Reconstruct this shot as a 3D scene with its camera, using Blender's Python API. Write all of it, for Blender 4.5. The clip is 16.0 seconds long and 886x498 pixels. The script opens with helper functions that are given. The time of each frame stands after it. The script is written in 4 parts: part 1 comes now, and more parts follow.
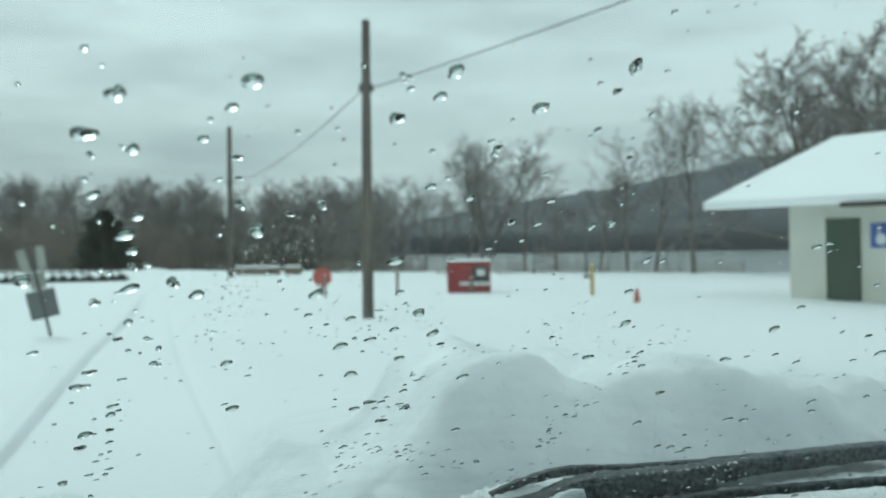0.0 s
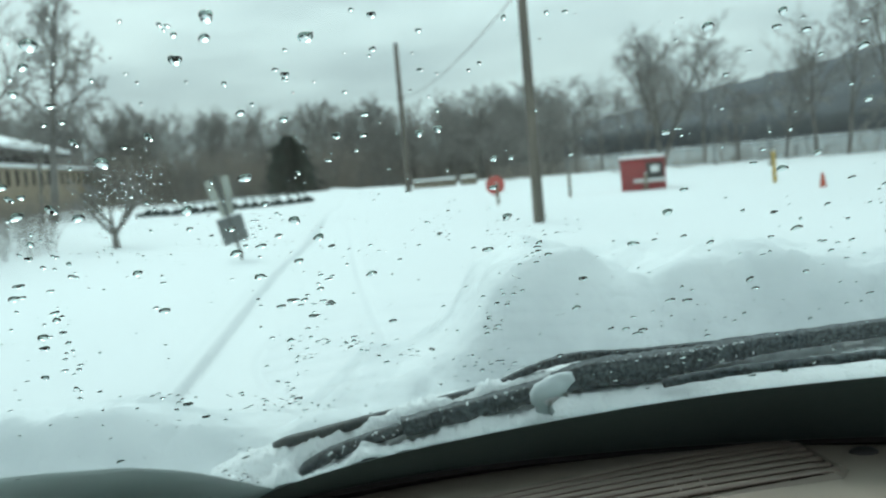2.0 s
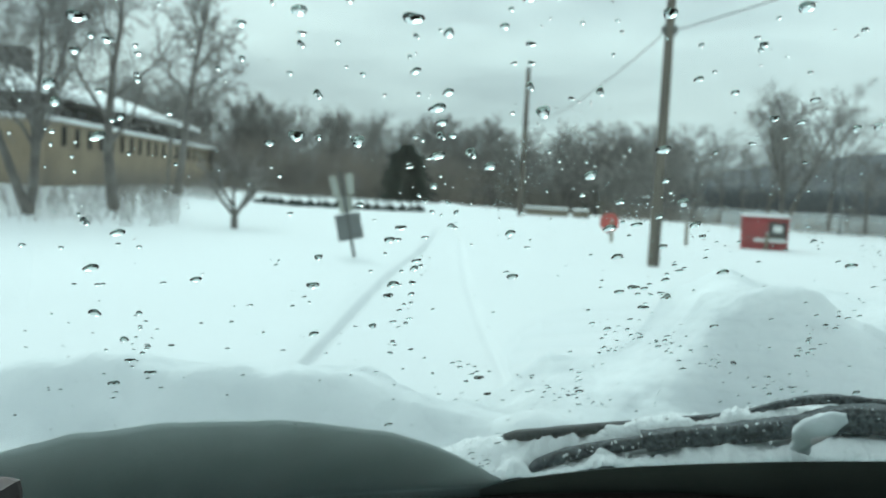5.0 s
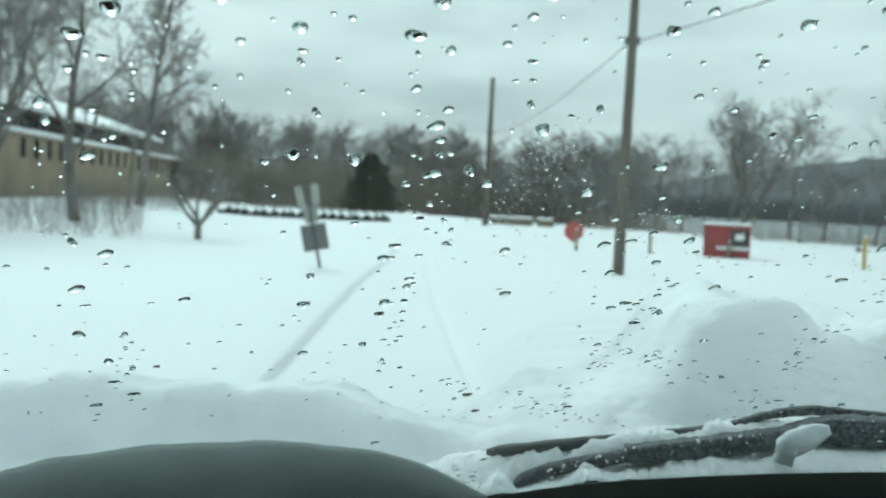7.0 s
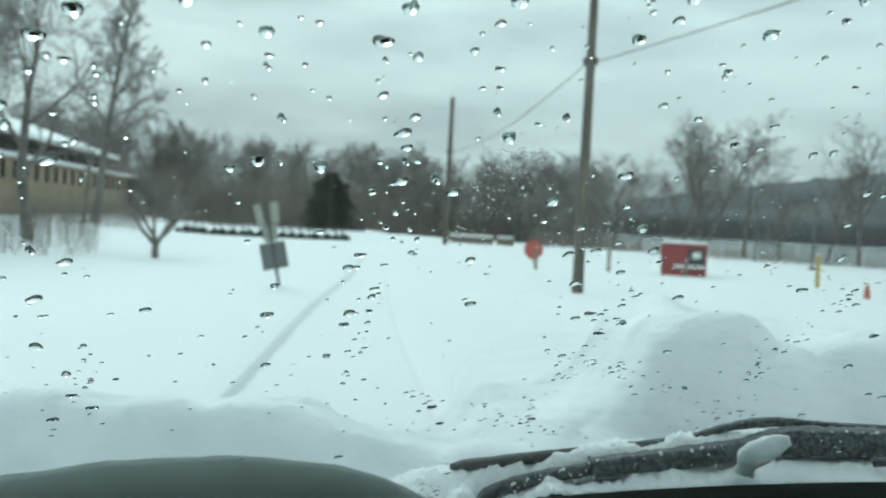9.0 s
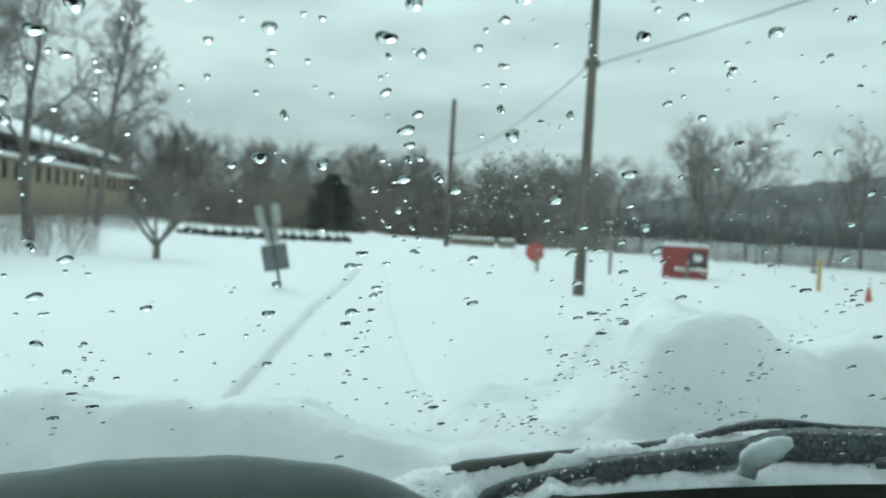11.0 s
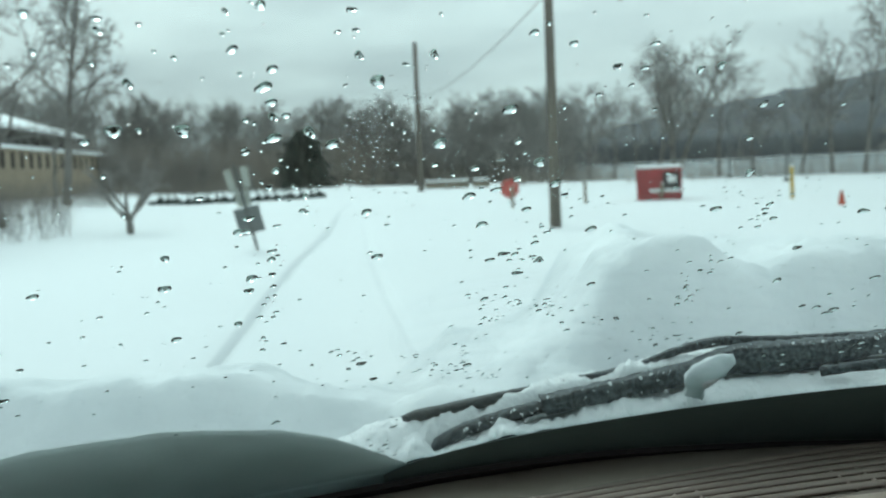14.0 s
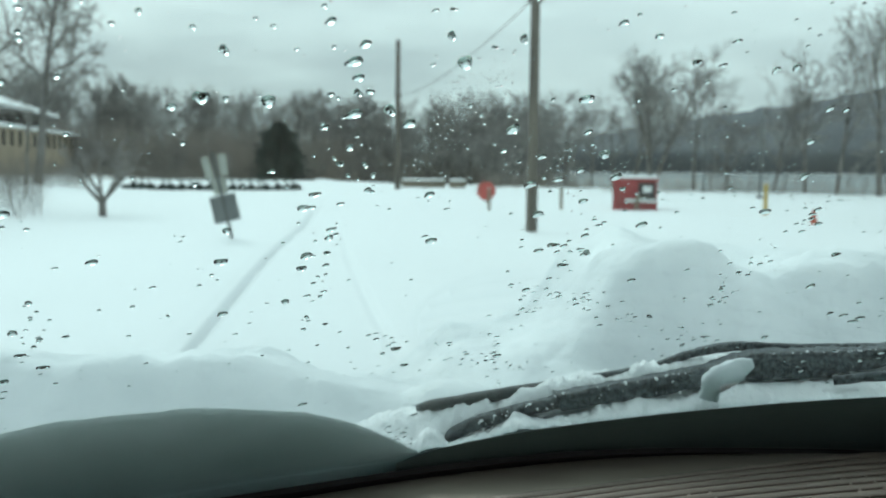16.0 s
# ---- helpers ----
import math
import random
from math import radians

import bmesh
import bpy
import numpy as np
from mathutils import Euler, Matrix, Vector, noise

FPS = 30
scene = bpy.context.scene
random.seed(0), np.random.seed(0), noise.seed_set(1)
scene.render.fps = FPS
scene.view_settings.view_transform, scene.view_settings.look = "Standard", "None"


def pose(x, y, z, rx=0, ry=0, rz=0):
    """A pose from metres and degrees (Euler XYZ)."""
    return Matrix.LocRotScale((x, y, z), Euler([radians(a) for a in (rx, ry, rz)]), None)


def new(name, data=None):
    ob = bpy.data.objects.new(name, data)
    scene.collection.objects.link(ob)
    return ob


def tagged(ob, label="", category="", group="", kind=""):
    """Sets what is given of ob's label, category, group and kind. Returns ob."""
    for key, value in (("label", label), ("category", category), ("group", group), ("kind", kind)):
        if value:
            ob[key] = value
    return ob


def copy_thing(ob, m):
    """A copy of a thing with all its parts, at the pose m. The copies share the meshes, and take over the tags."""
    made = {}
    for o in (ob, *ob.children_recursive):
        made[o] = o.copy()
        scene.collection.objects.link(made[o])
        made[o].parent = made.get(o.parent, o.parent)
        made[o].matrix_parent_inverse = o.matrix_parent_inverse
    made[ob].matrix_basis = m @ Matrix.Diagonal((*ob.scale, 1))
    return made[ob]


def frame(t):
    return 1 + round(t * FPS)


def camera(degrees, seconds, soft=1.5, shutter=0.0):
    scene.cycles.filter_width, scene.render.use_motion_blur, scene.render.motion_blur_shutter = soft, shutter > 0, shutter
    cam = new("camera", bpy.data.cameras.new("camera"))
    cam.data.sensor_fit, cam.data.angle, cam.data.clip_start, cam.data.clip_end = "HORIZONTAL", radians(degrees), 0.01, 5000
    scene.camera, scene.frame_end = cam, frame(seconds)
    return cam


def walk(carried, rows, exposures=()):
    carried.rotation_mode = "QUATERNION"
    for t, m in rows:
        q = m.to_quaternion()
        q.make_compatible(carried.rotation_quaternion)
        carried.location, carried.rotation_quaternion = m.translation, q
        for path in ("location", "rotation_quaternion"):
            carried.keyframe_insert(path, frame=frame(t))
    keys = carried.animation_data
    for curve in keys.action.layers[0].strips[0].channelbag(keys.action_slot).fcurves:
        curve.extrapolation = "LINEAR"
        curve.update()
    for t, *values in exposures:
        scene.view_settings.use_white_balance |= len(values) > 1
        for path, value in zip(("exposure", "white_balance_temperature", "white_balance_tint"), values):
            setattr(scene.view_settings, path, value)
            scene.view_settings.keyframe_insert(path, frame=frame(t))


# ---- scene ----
# The inside of a car, looking out over its snowy bonnet at a riverside park.
cam = camera(50.1, 16.0, soft=1.5)
cam.data.dof.use_dof, cam.data.dof.focus_distance, cam.data.dof.aperture_fstop = True, 0.76, 9.2
METRES, EYE, TILT, LEAN, TURN = 1.0, 1.5, -3.5, -0.5, -11.0
ROWS = [
    (0.0, -0.0201, -0.0159, -0.0080, -1.37, 3.41, 1.49),
    (0.5, -0.0103, -0.0660, -0.0109, 10.49, -1.95, 3.33),
    (1.0, 0.0167, -0.0262, -0.0684, 9.28, -5.47, 3.94),
    (1.5, 0.1474, -0.0459, -0.0583, 9.27, -4.47, 6.90),
    (2.0, 0.2074, -0.0772, -0.0238, 9.56, -1.65, 5.37),
    (2.5, 0.1571, -0.0305, -0.0460, 8.27, -0.07, 3.02),
    (3.0, 0.1015, -0.0437, -0.0663, 9.62, -0.80, 1.91),
    (3.5, 0.0298, -0.0800, -0.0616, 12.37, -0.58, -0.57),
    (4.0, 0.0096, -0.0971, -0.0588, 13.60, -1.00, 0.04),
    (4.2, 0.0251, -0.0923, -0.0483, 14.28, -0.92, -0.53),
    (6.3, -0.0532, -0.1157, -0.0635, 15.36, 0.71, -5.45),
    (6.5, -0.0512, -0.1110, -0.0561, 14.90, 0.32, -4.88),
    (7.0, -0.0235, -0.0968, -0.0483, 13.62, 0.48, -2.94),
    (7.5, -0.0200, -0.0930, -0.0489, 12.69, 0.65, -2.22),
    (8.0, -0.0157, -0.0916, -0.0500, 11.68, 0.86, -1.54),
    (8.5, -0.0053, -0.0864, -0.0469, 11.32, 1.30, -1.31),
    (9.0, -0.0278, -0.0949, -0.0551, 11.20, 1.73, -2.87),
    (9.2, -0.0312, -0.0952, -0.0563, 11.32, 1.85, -3.03),
    (11.5, -0.0288, -0.0917, -0.0587, 11.24, 1.86, -3.02),
    (12.0, -0.0287, -0.0926, -0.0603, 11.16, 1.74, -2.41),
    (12.5, -0.0282, -0.0847, -0.0582, 10.64, 1.20, -1.81),
    (13.0, -0.0206, -0.0817, -0.0561, 10.39, 0.43, -1.32),
    (13.5, 0.0083, -0.0729, -0.0543, 10.16, -0.36, 0.89),
    (14.0, 0.0265, -0.0612, -0.0524, 10.04, -1.50, 2.78),
    (14.5, 0.0278, -0.0615, -0.0537, 10.03, -1.80, 1.46),
    (15.0, -0.0420, -0.0818, -0.0679, 9.92, -1.38, -2.87),
    (15.5, -0.0311, -0.0724, -0.0617, 9.95, -1.00, -3.53),
    (16.0, -0.0357, -0.0737, -0.0613, 8.42, -1.56, -0.20),
]
walk(cam, [(t, pose(0, 0, EYE, TILT, LEAN, TURN) @ pose(METRES * x, METRES * y, METRES * z, 90 + pitch, roll, yaw)) for t, x, y, z, yaw, pitch, roll in ROWS],
     exposures=[(0.0, -0.20), (0.5, -0.17), (1.0, 0.03), (1.5, 0.14), (2.0, 0.07), (2.5, -0.05), (3.0, 0.03), (4.0, 0.07), (6.5, 0.03), (8.0, -0.02), (11.5, -0.07), (13.0, -0.03), (14.0, 0.03), (16.0, 0.03)])

# ---- world and light: a closed winter overcast, brighter overhead than at the horizon ----
world = bpy.data.worlds.new("overcast")
scene.world = world
world.use_nodes = True
wn, wl = world.node_tree.nodes, world.node_tree.links
wn.clear()


def wnode(kind, **values):
    n = wn.new(kind)
    for key, value in values.items():
        n.inputs[key].default_value = value
    return n


w_out = wn.new("ShaderNodeOutputWorld")
w_bg = wnode("ShaderNodeBackground", Strength=0.95)
w_tc = wn.new("ShaderNodeTexCoord")
w_sep = wn.new("ShaderNodeSeparateXYZ")
wl.new(w_tc.outputs["Generated"], w_sep.inputs[0])
w_grad = wn.new("ShaderNodeValToRGB")
w_grad.color_ramp.elements[0].position, w_grad.color_ramp.elements[0].color = 0.0, (0.71, 0.72, 0.725, 1)
w_grad.color_ramp.elements[1].position, w_grad.color_ramp.elements[1].color = 1.0, (1.36, 1.37, 1.38, 1)
e = w_grad.color_ramp.elements.new(0.16)
e.color = (0.98, 0.985, 0.99, 1)
wl.new(w_sep.outputs["Z"], w_grad.inputs[0])
# Flat layers of cloud: the direction is stretched level.
w_map = wn.new("ShaderNodeMapping")
w_map.inputs["Scale"].default_value = (2.2, 1.0, 9.0)
w_map.inputs["Rotation"].default_value = (0.03, 0.05, 0.4)
wl.new(w_tc.outputs["Generated"], w_map.inputs[0])
w_noise = wnode("ShaderNodeTexNoise", Scale=2.0, Detail=5.0, Roughness=0.5)
wl.new(w_map.outputs[0], w_noise.inputs["Vector"])
w_ramp = wn.new("ShaderNodeValToRGB")
w_ramp.color_ramp.elements[0].position, w_ramp.color_ramp.elements[0].color = 0.34, (0.74, 0.75, 0.775, 1)
w_ramp.color_ramp.elements[1].position, w_ramp.color_ramp.elements[1].color = 0.62, (1.06, 1.06, 1.06, 1)
wl.new(w_noise.outputs[0], w_ramp.inputs[0])
w_mul = wn.new("ShaderNodeMix")
w_mul.data_type, w_mul.blend_type = "RGBA", "MULTIPLY"
w_mul.inputs["Factor"].default_value = 1.0
wl.new(w_grad.outputs[0], w_mul.inputs["A"])
wl.new(w_ramp.outputs[0], w_mul.inputs["B"])
w_sky = wn.new("ShaderNodeTexSky")
w_sky.sky_type, w_sky.sun_disc = "NISHITA", False
w_sky.sun_elevation, w_sky.sun_rotation, w_sky.dust_density = radians(40), radians(-35), 5.0
w_dim = wn.new("ShaderNodeMix")
w_dim.data_type, w_dim.blend_type = "RGBA", "MULTIPLY"
w_dim.inputs["Factor"].default_value = 1.0
w_dim.inputs["B"].default_value = (0.1, 0.1, 0.1, 1)
wl.new(w_sky.outputs[0], w_dim.inputs["A"])
w_mix = wn.new("ShaderNodeMix")
w_mix.data_type = "RGBA"
w_mix.inputs["Factor"].default_value = 0.94
wl.new(w_dim.outputs["Result"], w_mix.inputs["A"])
wl.new(w_mul.outputs["Result"], w_mix.inputs["B"])
wl.new(w_mix.outputs["Result"], w_bg.inputs["Color"])
wl.new(w_bg.outputs[0], w_out.inputs[0])

sun_data = bpy.data.lights.new("sun", "SUN")
sun_data.energy, sun_data.angle, sun_data.color = 1.1, radians(22), (1.0, 0.98, 0.95)
sun = new("sun", sun_data)
sun.matrix_world = pose(0, 0, 60, 50, 0, 205)


# ---- materials ----
def material(name, base, rough=0.8, metal=0.0, vary=0.25, scale=3.0, fine=30.0, bump=0.0, bump_scale=40.0, stretch=(1, 1, 1), second=None, spec=0.5):
    """A surface with wear at two scales: broad patches towards the second colour, fine grain, and relief."""
    m = bpy.data.materials.new(name)
    m.use_nodes = True
    n, l = m.node_tree.nodes, m.node_tree.links
    b = n["Principled BSDF"]
    b.inputs["Metallic"].default_value = metal
    b.inputs["Specular IOR Level"].default_value = spec
    tc, mp = n.new("ShaderNodeTexCoord"), n.new("ShaderNodeMapping")
    mp.inputs["Scale"].default_value = stretch
    l.new(tc.outputs["Object"], mp.inputs[0])
    big, small = n.new("ShaderNodeTexNoise"), n.new("ShaderNodeTexNoise")
    big.inputs["Scale"].default_value, big.inputs["Detail"].default_value = scale, 4
    small.inputs["Scale"].default_value, small.inputs["Detail"].default_value = fine, 6
    l.new(mp.outputs[0], big.inputs["Vector"]), l.new(mp.outputs[0], small.inputs["Vector"])
    second = second or tuple(c * (1 - vary) for c in base)
    mix = n.new("ShaderNodeMix")
    mix.data_type = "RGBA"
    mix.inputs["A"].default_value, mix.inputs["B"].default_value = (*base, 1), (*second, 1)
    ramp = n.new("ShaderNodeValToRGB")
    ramp.color_ramp.elements[0].position, ramp.color_ramp.elements[1].position = 0.38, 0.66
    l.new(big.outputs[0], ramp.inputs[0]), l.new(ramp.outputs[0], mix.inputs["Factor"])
    grain = n.new("ShaderNodeMix")
    grain.data_type, grain.blend_type = "RGBA", "MULTIPLY"
    grain.inputs["Factor"].default_value = vary
    l.new(mix.outputs["Result"], grain.inputs["A"]), l.new(small.outputs[0], grain.inputs["B"])
    l.new(grain.outputs["Result"], b.inputs["Base Color"])
    rr = n.new("ShaderNodeMapRange")
    rr.inputs["To Min"].default_value, rr.inputs["To Max"].default_value = max(0.02, rough - 0.12), min(1, rough + 0.12)
    l.new(small.outputs[0], rr.inputs["Value"]), l.new(rr.outputs[0], b.inputs["Roughness"])
    if bump:
        rel, bp = n.new("ShaderNodeTexNoise"), n.new("ShaderNodeBump")
        rel.inputs["Scale"].default_value, rel.inputs["Detail"].default_value = bump_scale, 8
        bp.inputs["Strength"].default_value, bp.inputs["Distance"].default_value = 1.0, bump
        l.new(mp.outputs[0], rel.inputs["Vector"]), l.new(rel.outputs[0], bp.inputs["Height"])
        l.new(bp.outputs[0], b.inputs["Normal"])
    return m


def clear(name, tint, ior, rough=0.0):
    m = bpy.data.materials.new(name)
    m.use_nodes = True
    b = m.node_tree.nodes["Principled BSDF"]
    b.inputs["Base Color"].default_value = (*tint, 1)
    b.inputs["Transmission Weight"].default_value = 1.0
    b.inputs["Roughness"].default_value, b.inputs["IOR"].default_value = rough, ior
    return m


M_SNOW = material("field snow", (0.83, 0.845, 0.86), 0.75, vary=0.05, scale=0.12, fine=4.0, bump=0.012, bump_scale=2.2)
M_CLUMP = material("wet packed snow", (0.86, 0.88, 0.895), 0.65, vary=0.08, second=(0.70, 0.73, 0.75), scale=5.5, fine=60.0, bump=0.008, bump_scale=26.0)
M_SLUSH = material("wet snow on glass", (0.80, 0.83, 0.83), 0.55, vary=0.14, scale=9.0, fine=70.0, bump=0.002, bump_scale=60.0)
M_SOFT = material("loose translucent snow", (0.92, 0.93, 0.94), 0.7, vary=0.05, scale=6.0, fine=60.0, bump=0.006, bump_scale=120.0)
soft_node = M_SOFT.node_tree.nodes["Principled BSDF"]
soft_node.inputs["Subsurface Weight"].default_value = 1.0
soft_node.inputs["Subsurface Radius"].default_value = (0.010, 0.010, 0.010)
soft_node.inputs["Subsurface Scale"].default_value = 1.0
slush_node = M_SLUSH.node_tree.nodes["Principled BSDF"]
slush_node.inputs["Subsurface Weight"].default_value = 0.16
slush_node.inputs["Subsurface Radius"].default_value = (0.075, 0.08, 0.08)
slush_node.inputs["Subsurface Scale"].default_value = 1.0
M_GLASS = clear("tinted windscreen glass", (0.715, 0.955, 0.95), 1.45)
M_DROP = clear("water", (0.97, 1.0, 1.0), 1.33)
M_RUBBER = material("black rubber", (0.018, 0.019, 0.02), 0.7, vary=0.3, fine=120)
# Black enamel; the grey-green lift paints in the veil of glass reflection.
M_FRIT = material("black enamel with reflection veil tint", (0.13, 0.20, 0.195), 0.45, vary=0.3, fine=90)
M_WIPER = material("frosted black wiper", (0.022, 0.027, 0.033), 0.5, vary=0.6, scale=170, fine=600, second=(0.20, 0.225, 0.24), bump=0.003, bump_scale=300)
M_BLADE = material("wiper rubber and steel", (0.022, 0.026, 0.028), 0.5, vary=0.5, scale=260, fine=500, second=(0.075, 0.083, 0.09), bump=0.001, bump_scale=300)
M_DASH = material("beige moulded plastic", (0.255, 0.225, 0.185), 0.72, vary=0.13, scale=2.5, fine=260, bump=0.0006, bump_scale=700)
M_VENT = material("brown vent plastic", (0.165, 0.14, 0.115), 0.6, vary=0.18, scale=6, fine=200)
# Near-black colour stands in for the shade between the vent slats.
M_THROAT_SHADE = material("painted vent throat shade", (0.012, 0.011, 0.010), 0.85, vary=0.3)
M_LINING = material("grey-beige lining", (0.34, 0.32, 0.29), 0.92, vary=0.15, scale=4, fine=300)
M_PAINT = material("dark green car paint", (0.05, 0.07, 0.065), 0.35, vary=0.1)
M_POLE = material("weathered pole timber", (0.17, 0.145, 0.12), 0.92, vary=0.45, scale=1.6, fine=9.0, stretch=(4, 4, 0.35), second=(0.085, 0.075, 0.066), bump=0.01, bump_scale=6)
M_WIRE = material("cable", (0.05, 0.05, 0.052), 0.7)
M_BARK = material("grey-brown bark", (0.23, 0.21, 0.195), 0.95, vary=0.35, scale=1.2, fine=9.0, second=(0.10, 0.09, 0.083), bump=0.02, bump_scale=7)
M_TWIG = material("winter twigs", (0.30, 0.28, 0.265), 0.95, vary=0.2, scale=0.3, fine=6.0, second=(0.20, 0.185, 0.18))
M_BRUSH = material("brown brush", (0.25, 0.205, 0.17), 0.95, vary=0.25, scale=0.12, fine=4.0, second=(0.165, 0.15, 0.14))
M_NEEDLE = material("spruce needles", (0.028, 0.043, 0.035), 0.9, vary=0.35, scale=0.8, fine=6.0)
# Blue-grey base colour has the haze of distance painted into it.
M_HILL = material("wooded hillside with haze tint", (0.06, 0.068, 0.08), 0.98, vary=0.4, scale=0.018, fine=0.12, second=(0.105, 0.117, 0.132), bump=2.0, bump_scale=0.09)
M_WATER = material("river water", (0.16, 0.19, 0.20), 0.22, vary=0.15, scale=0.05, fine=0.6, bump=0.03, bump_scale=0.8)
M_BRICK = material("tan brick", (0.34, 0.265, 0.185), 0.9, vary=0.25, scale=0.5, fine=6.0, second=(0.26, 0.20, 0.14))
M_PANE = material("dark window pane", (0.025, 0.03, 0.033), 0.12, vary=0.2)
M_TRIM = material("dark brown trim", (0.05, 0.04, 0.034), 0.75)
M_ROOFSNOW = material("roof snow", (0.9, 0.91, 0.92), 0.75, vary=0.05, scale=0.5, bump=0.02, bump_scale=1.5)
M_BLOCK = material("cream painted block", (0.70, 0.70, 0.62), 0.85, vary=0.1, scale=1.0, fine=12, bump=0.003, bump_scale=30)
M_GREEN = material("dark green door paint", (0.014, 0.06, 0.03), 0.5, vary=0.2)
M_BLUE = material("blue sign", (0.03, 0.11, 0.42), 0.5, vary=0.1)
M_WHITE = material("white paint", (0.78, 0.78, 0.77), 0.6, vary=0.08)
M_RED = material("red sheet metal", (0.36, 0.028, 0.035), 0.5, vary=0.25, scale=3, fine=20)
M_BLACK = material("black panel", (0.02, 0.02, 0.022), 0.5)
M_SIGNRED = material("faded red sign", (0.52, 0.085, 0.07), 0.55, vary=0.15)
M_SIGNBACK = material("bare aluminium sign back", (0.17, 0.18, 0.18), 0.6, metal=0.2, vary=0.2, fine=14)
M_SIGNFACE = material("pale sign plate", (0.36, 0.37, 0.33), 0.6, vary=0.15)
M_POST = material("grey steel post", (0.13, 0.135, 0.13), 0.6, metal=0.4)
M_YELLOW = material("yellow marker paint", (0.55, 0.36, 0.06), 0.6)
M_STAKE = material("weathered stake wood", (0.25, 0.21, 0.16), 0.9)
M_ORANGE = material("orange-red cone plastic", (0.55, 0.08, 0.035), 0.6)
M_TABLE = material("dark green stacked boat hull", (0.055, 0.085, 0.08), 0.6, vary=0.3, scale=2)


# ---- building helpers ----
def mesh_of(bm, name, mat, smooth=True):
    me = bpy.data.meshes.new(name)
    bm.to_mesh(me)
    bm.free()
    me.materials.append(mat)
    if smooth:
        for p in me.polygons:
            p.use_smooth = True
    return me


def raw_mesh(name, verts, faces, mat, smooth=True):
    me = bpy.data.meshes.new(name)
    me.from_pydata(verts, [], faces)
    me.update()
    me.materials.append(mat)
    if smooth:
        for p in me.polygons:
            p.use_smooth = True
    return me


def part(name, bm, mat, parent, label="", smooth=False):
    me = bm if isinstance(bm, bpy.types.Mesh) else mesh_of(bm, name, mat, smooth)
    ob = new(name, me)
    ob.parent = parent
    return tagged(ob, label)


def thing(name, label, category, group="", kind="", at=(0, 0, 0), rz=0.0):
    ob = new(name)
    ob.empty_display_size = 0.2
    ob.matrix_world = pose(*at, 0, 0, rz)
    return tagged(ob, label, category, group, kind)


def box(bm, lo, hi, bevel=0.0, turn=None):
    c, s = [(a + b) / 2 for a, b in zip(lo, hi)], [b - a for a, b in zip(lo, hi)]
    m = Matrix.Translation(c) @ Matrix.Diagonal((*s, 1))
    if turn is not None:
        m = turn @ m
    r = bmesh.ops.create_cube(bm, size=1.0, matrix=m)
    if bevel:
        edges = list({ed for v in r["verts"] for ed in v.link_edges})
        bmesh.ops.bevel(bm, geom=edges, offset=bevel, segments=2, affect="EDGES", profile=0.6)
    return bm


def boxed(lo, hi, bevel=0.0, turn=None):
    return box(bmesh.new(), lo, hi, bevel, turn)


def sweep(points, radii, sides=8, flat=1.0, up=(0, 0, 1), wobble=0.0, seed=1, square=0.0):
    """Vertices and faces of a tube along points; flat squeezes it along up; wobble makes its skin uneven; square makes it a bar."""
    rng = random.Random(seed)
    pts = [Vector(p) for p in points]
    verts, faces = [], []
    for i, p in enumerate(pts):
        d = (pts[min(i + 1, len(pts) - 1)] - pts[max(i - 1, 0)]).normalized()
        side = d.cross(Vector(up))
        side = side.normalized() if side.length > 1e-4 else Vector((1, 0, 0))
        top = side.cross(d).normalized()
        r = radii[i] if isinstance(radii, (list, tuple)) else radii
        for k in range(sides):
            a = 2 * math.pi * k / sides
            w = (1 + wobble * (rng.random() - 0.5)) / max(abs(math.cos(a)), abs(math.sin(a))) ** square
            verts.append(tuple(p + side * (math.cos(a) * r * w) + top * (math.sin(a) * r * flat * w)))
    n = len(pts)
    for i in range(n - 1):
        for k in range(sides):
            a, b = i * sides + k, i * sides + (k + 1) % sides
            faces.append((a, b, b + sides, a + sides))
    faces.append(tuple(range(sides - 1, -1, -1)))
    faces.append(tuple((n - 1) * sides + k for k in range(sides)))
    return verts, faces


def between(points, n):
    """n points evenly along a smooth line through points."""
    p = np.array(points, float)
    d = np.r_[0, np.cumsum(np.linalg.norm(np.diff(p, axis=0), axis=1))]
    s = np.linspace(0, d[-1], n)
    q = np.stack([np.interp(s, d, p[:, k]) for k in range(p.shape[1])], 1)
    for _ in range(2):
        q[1:-1] = (q[:-2] + 2 * q[1:-1] + q[2:]) / 4
    return [tuple(float(v) for v in r) for r in q]


def fbm(x, y, z=0.0, octaves=4):
    return noise.fractal(Vector((x, y, z)), 1.0, 2.1, octaves)


def place(az, d, z=0.0):
    a = radians(az)
    return (d * math.sin(a), d * math.cos(a), z)


def lerp(x, xs, ys):
    return float(np.interp(x, xs, ys))


# ---- the ground: one sheet of snow that reaches the horizon ----
def bank(az):
    """Distance at which the field ends above the river, by bearing."""
    return lerp(az, [-180, -60, -30, -16, 0, 20, 40, 90, 180], [400, 300, 160, 110, 72, 55, 46, 42, 60])


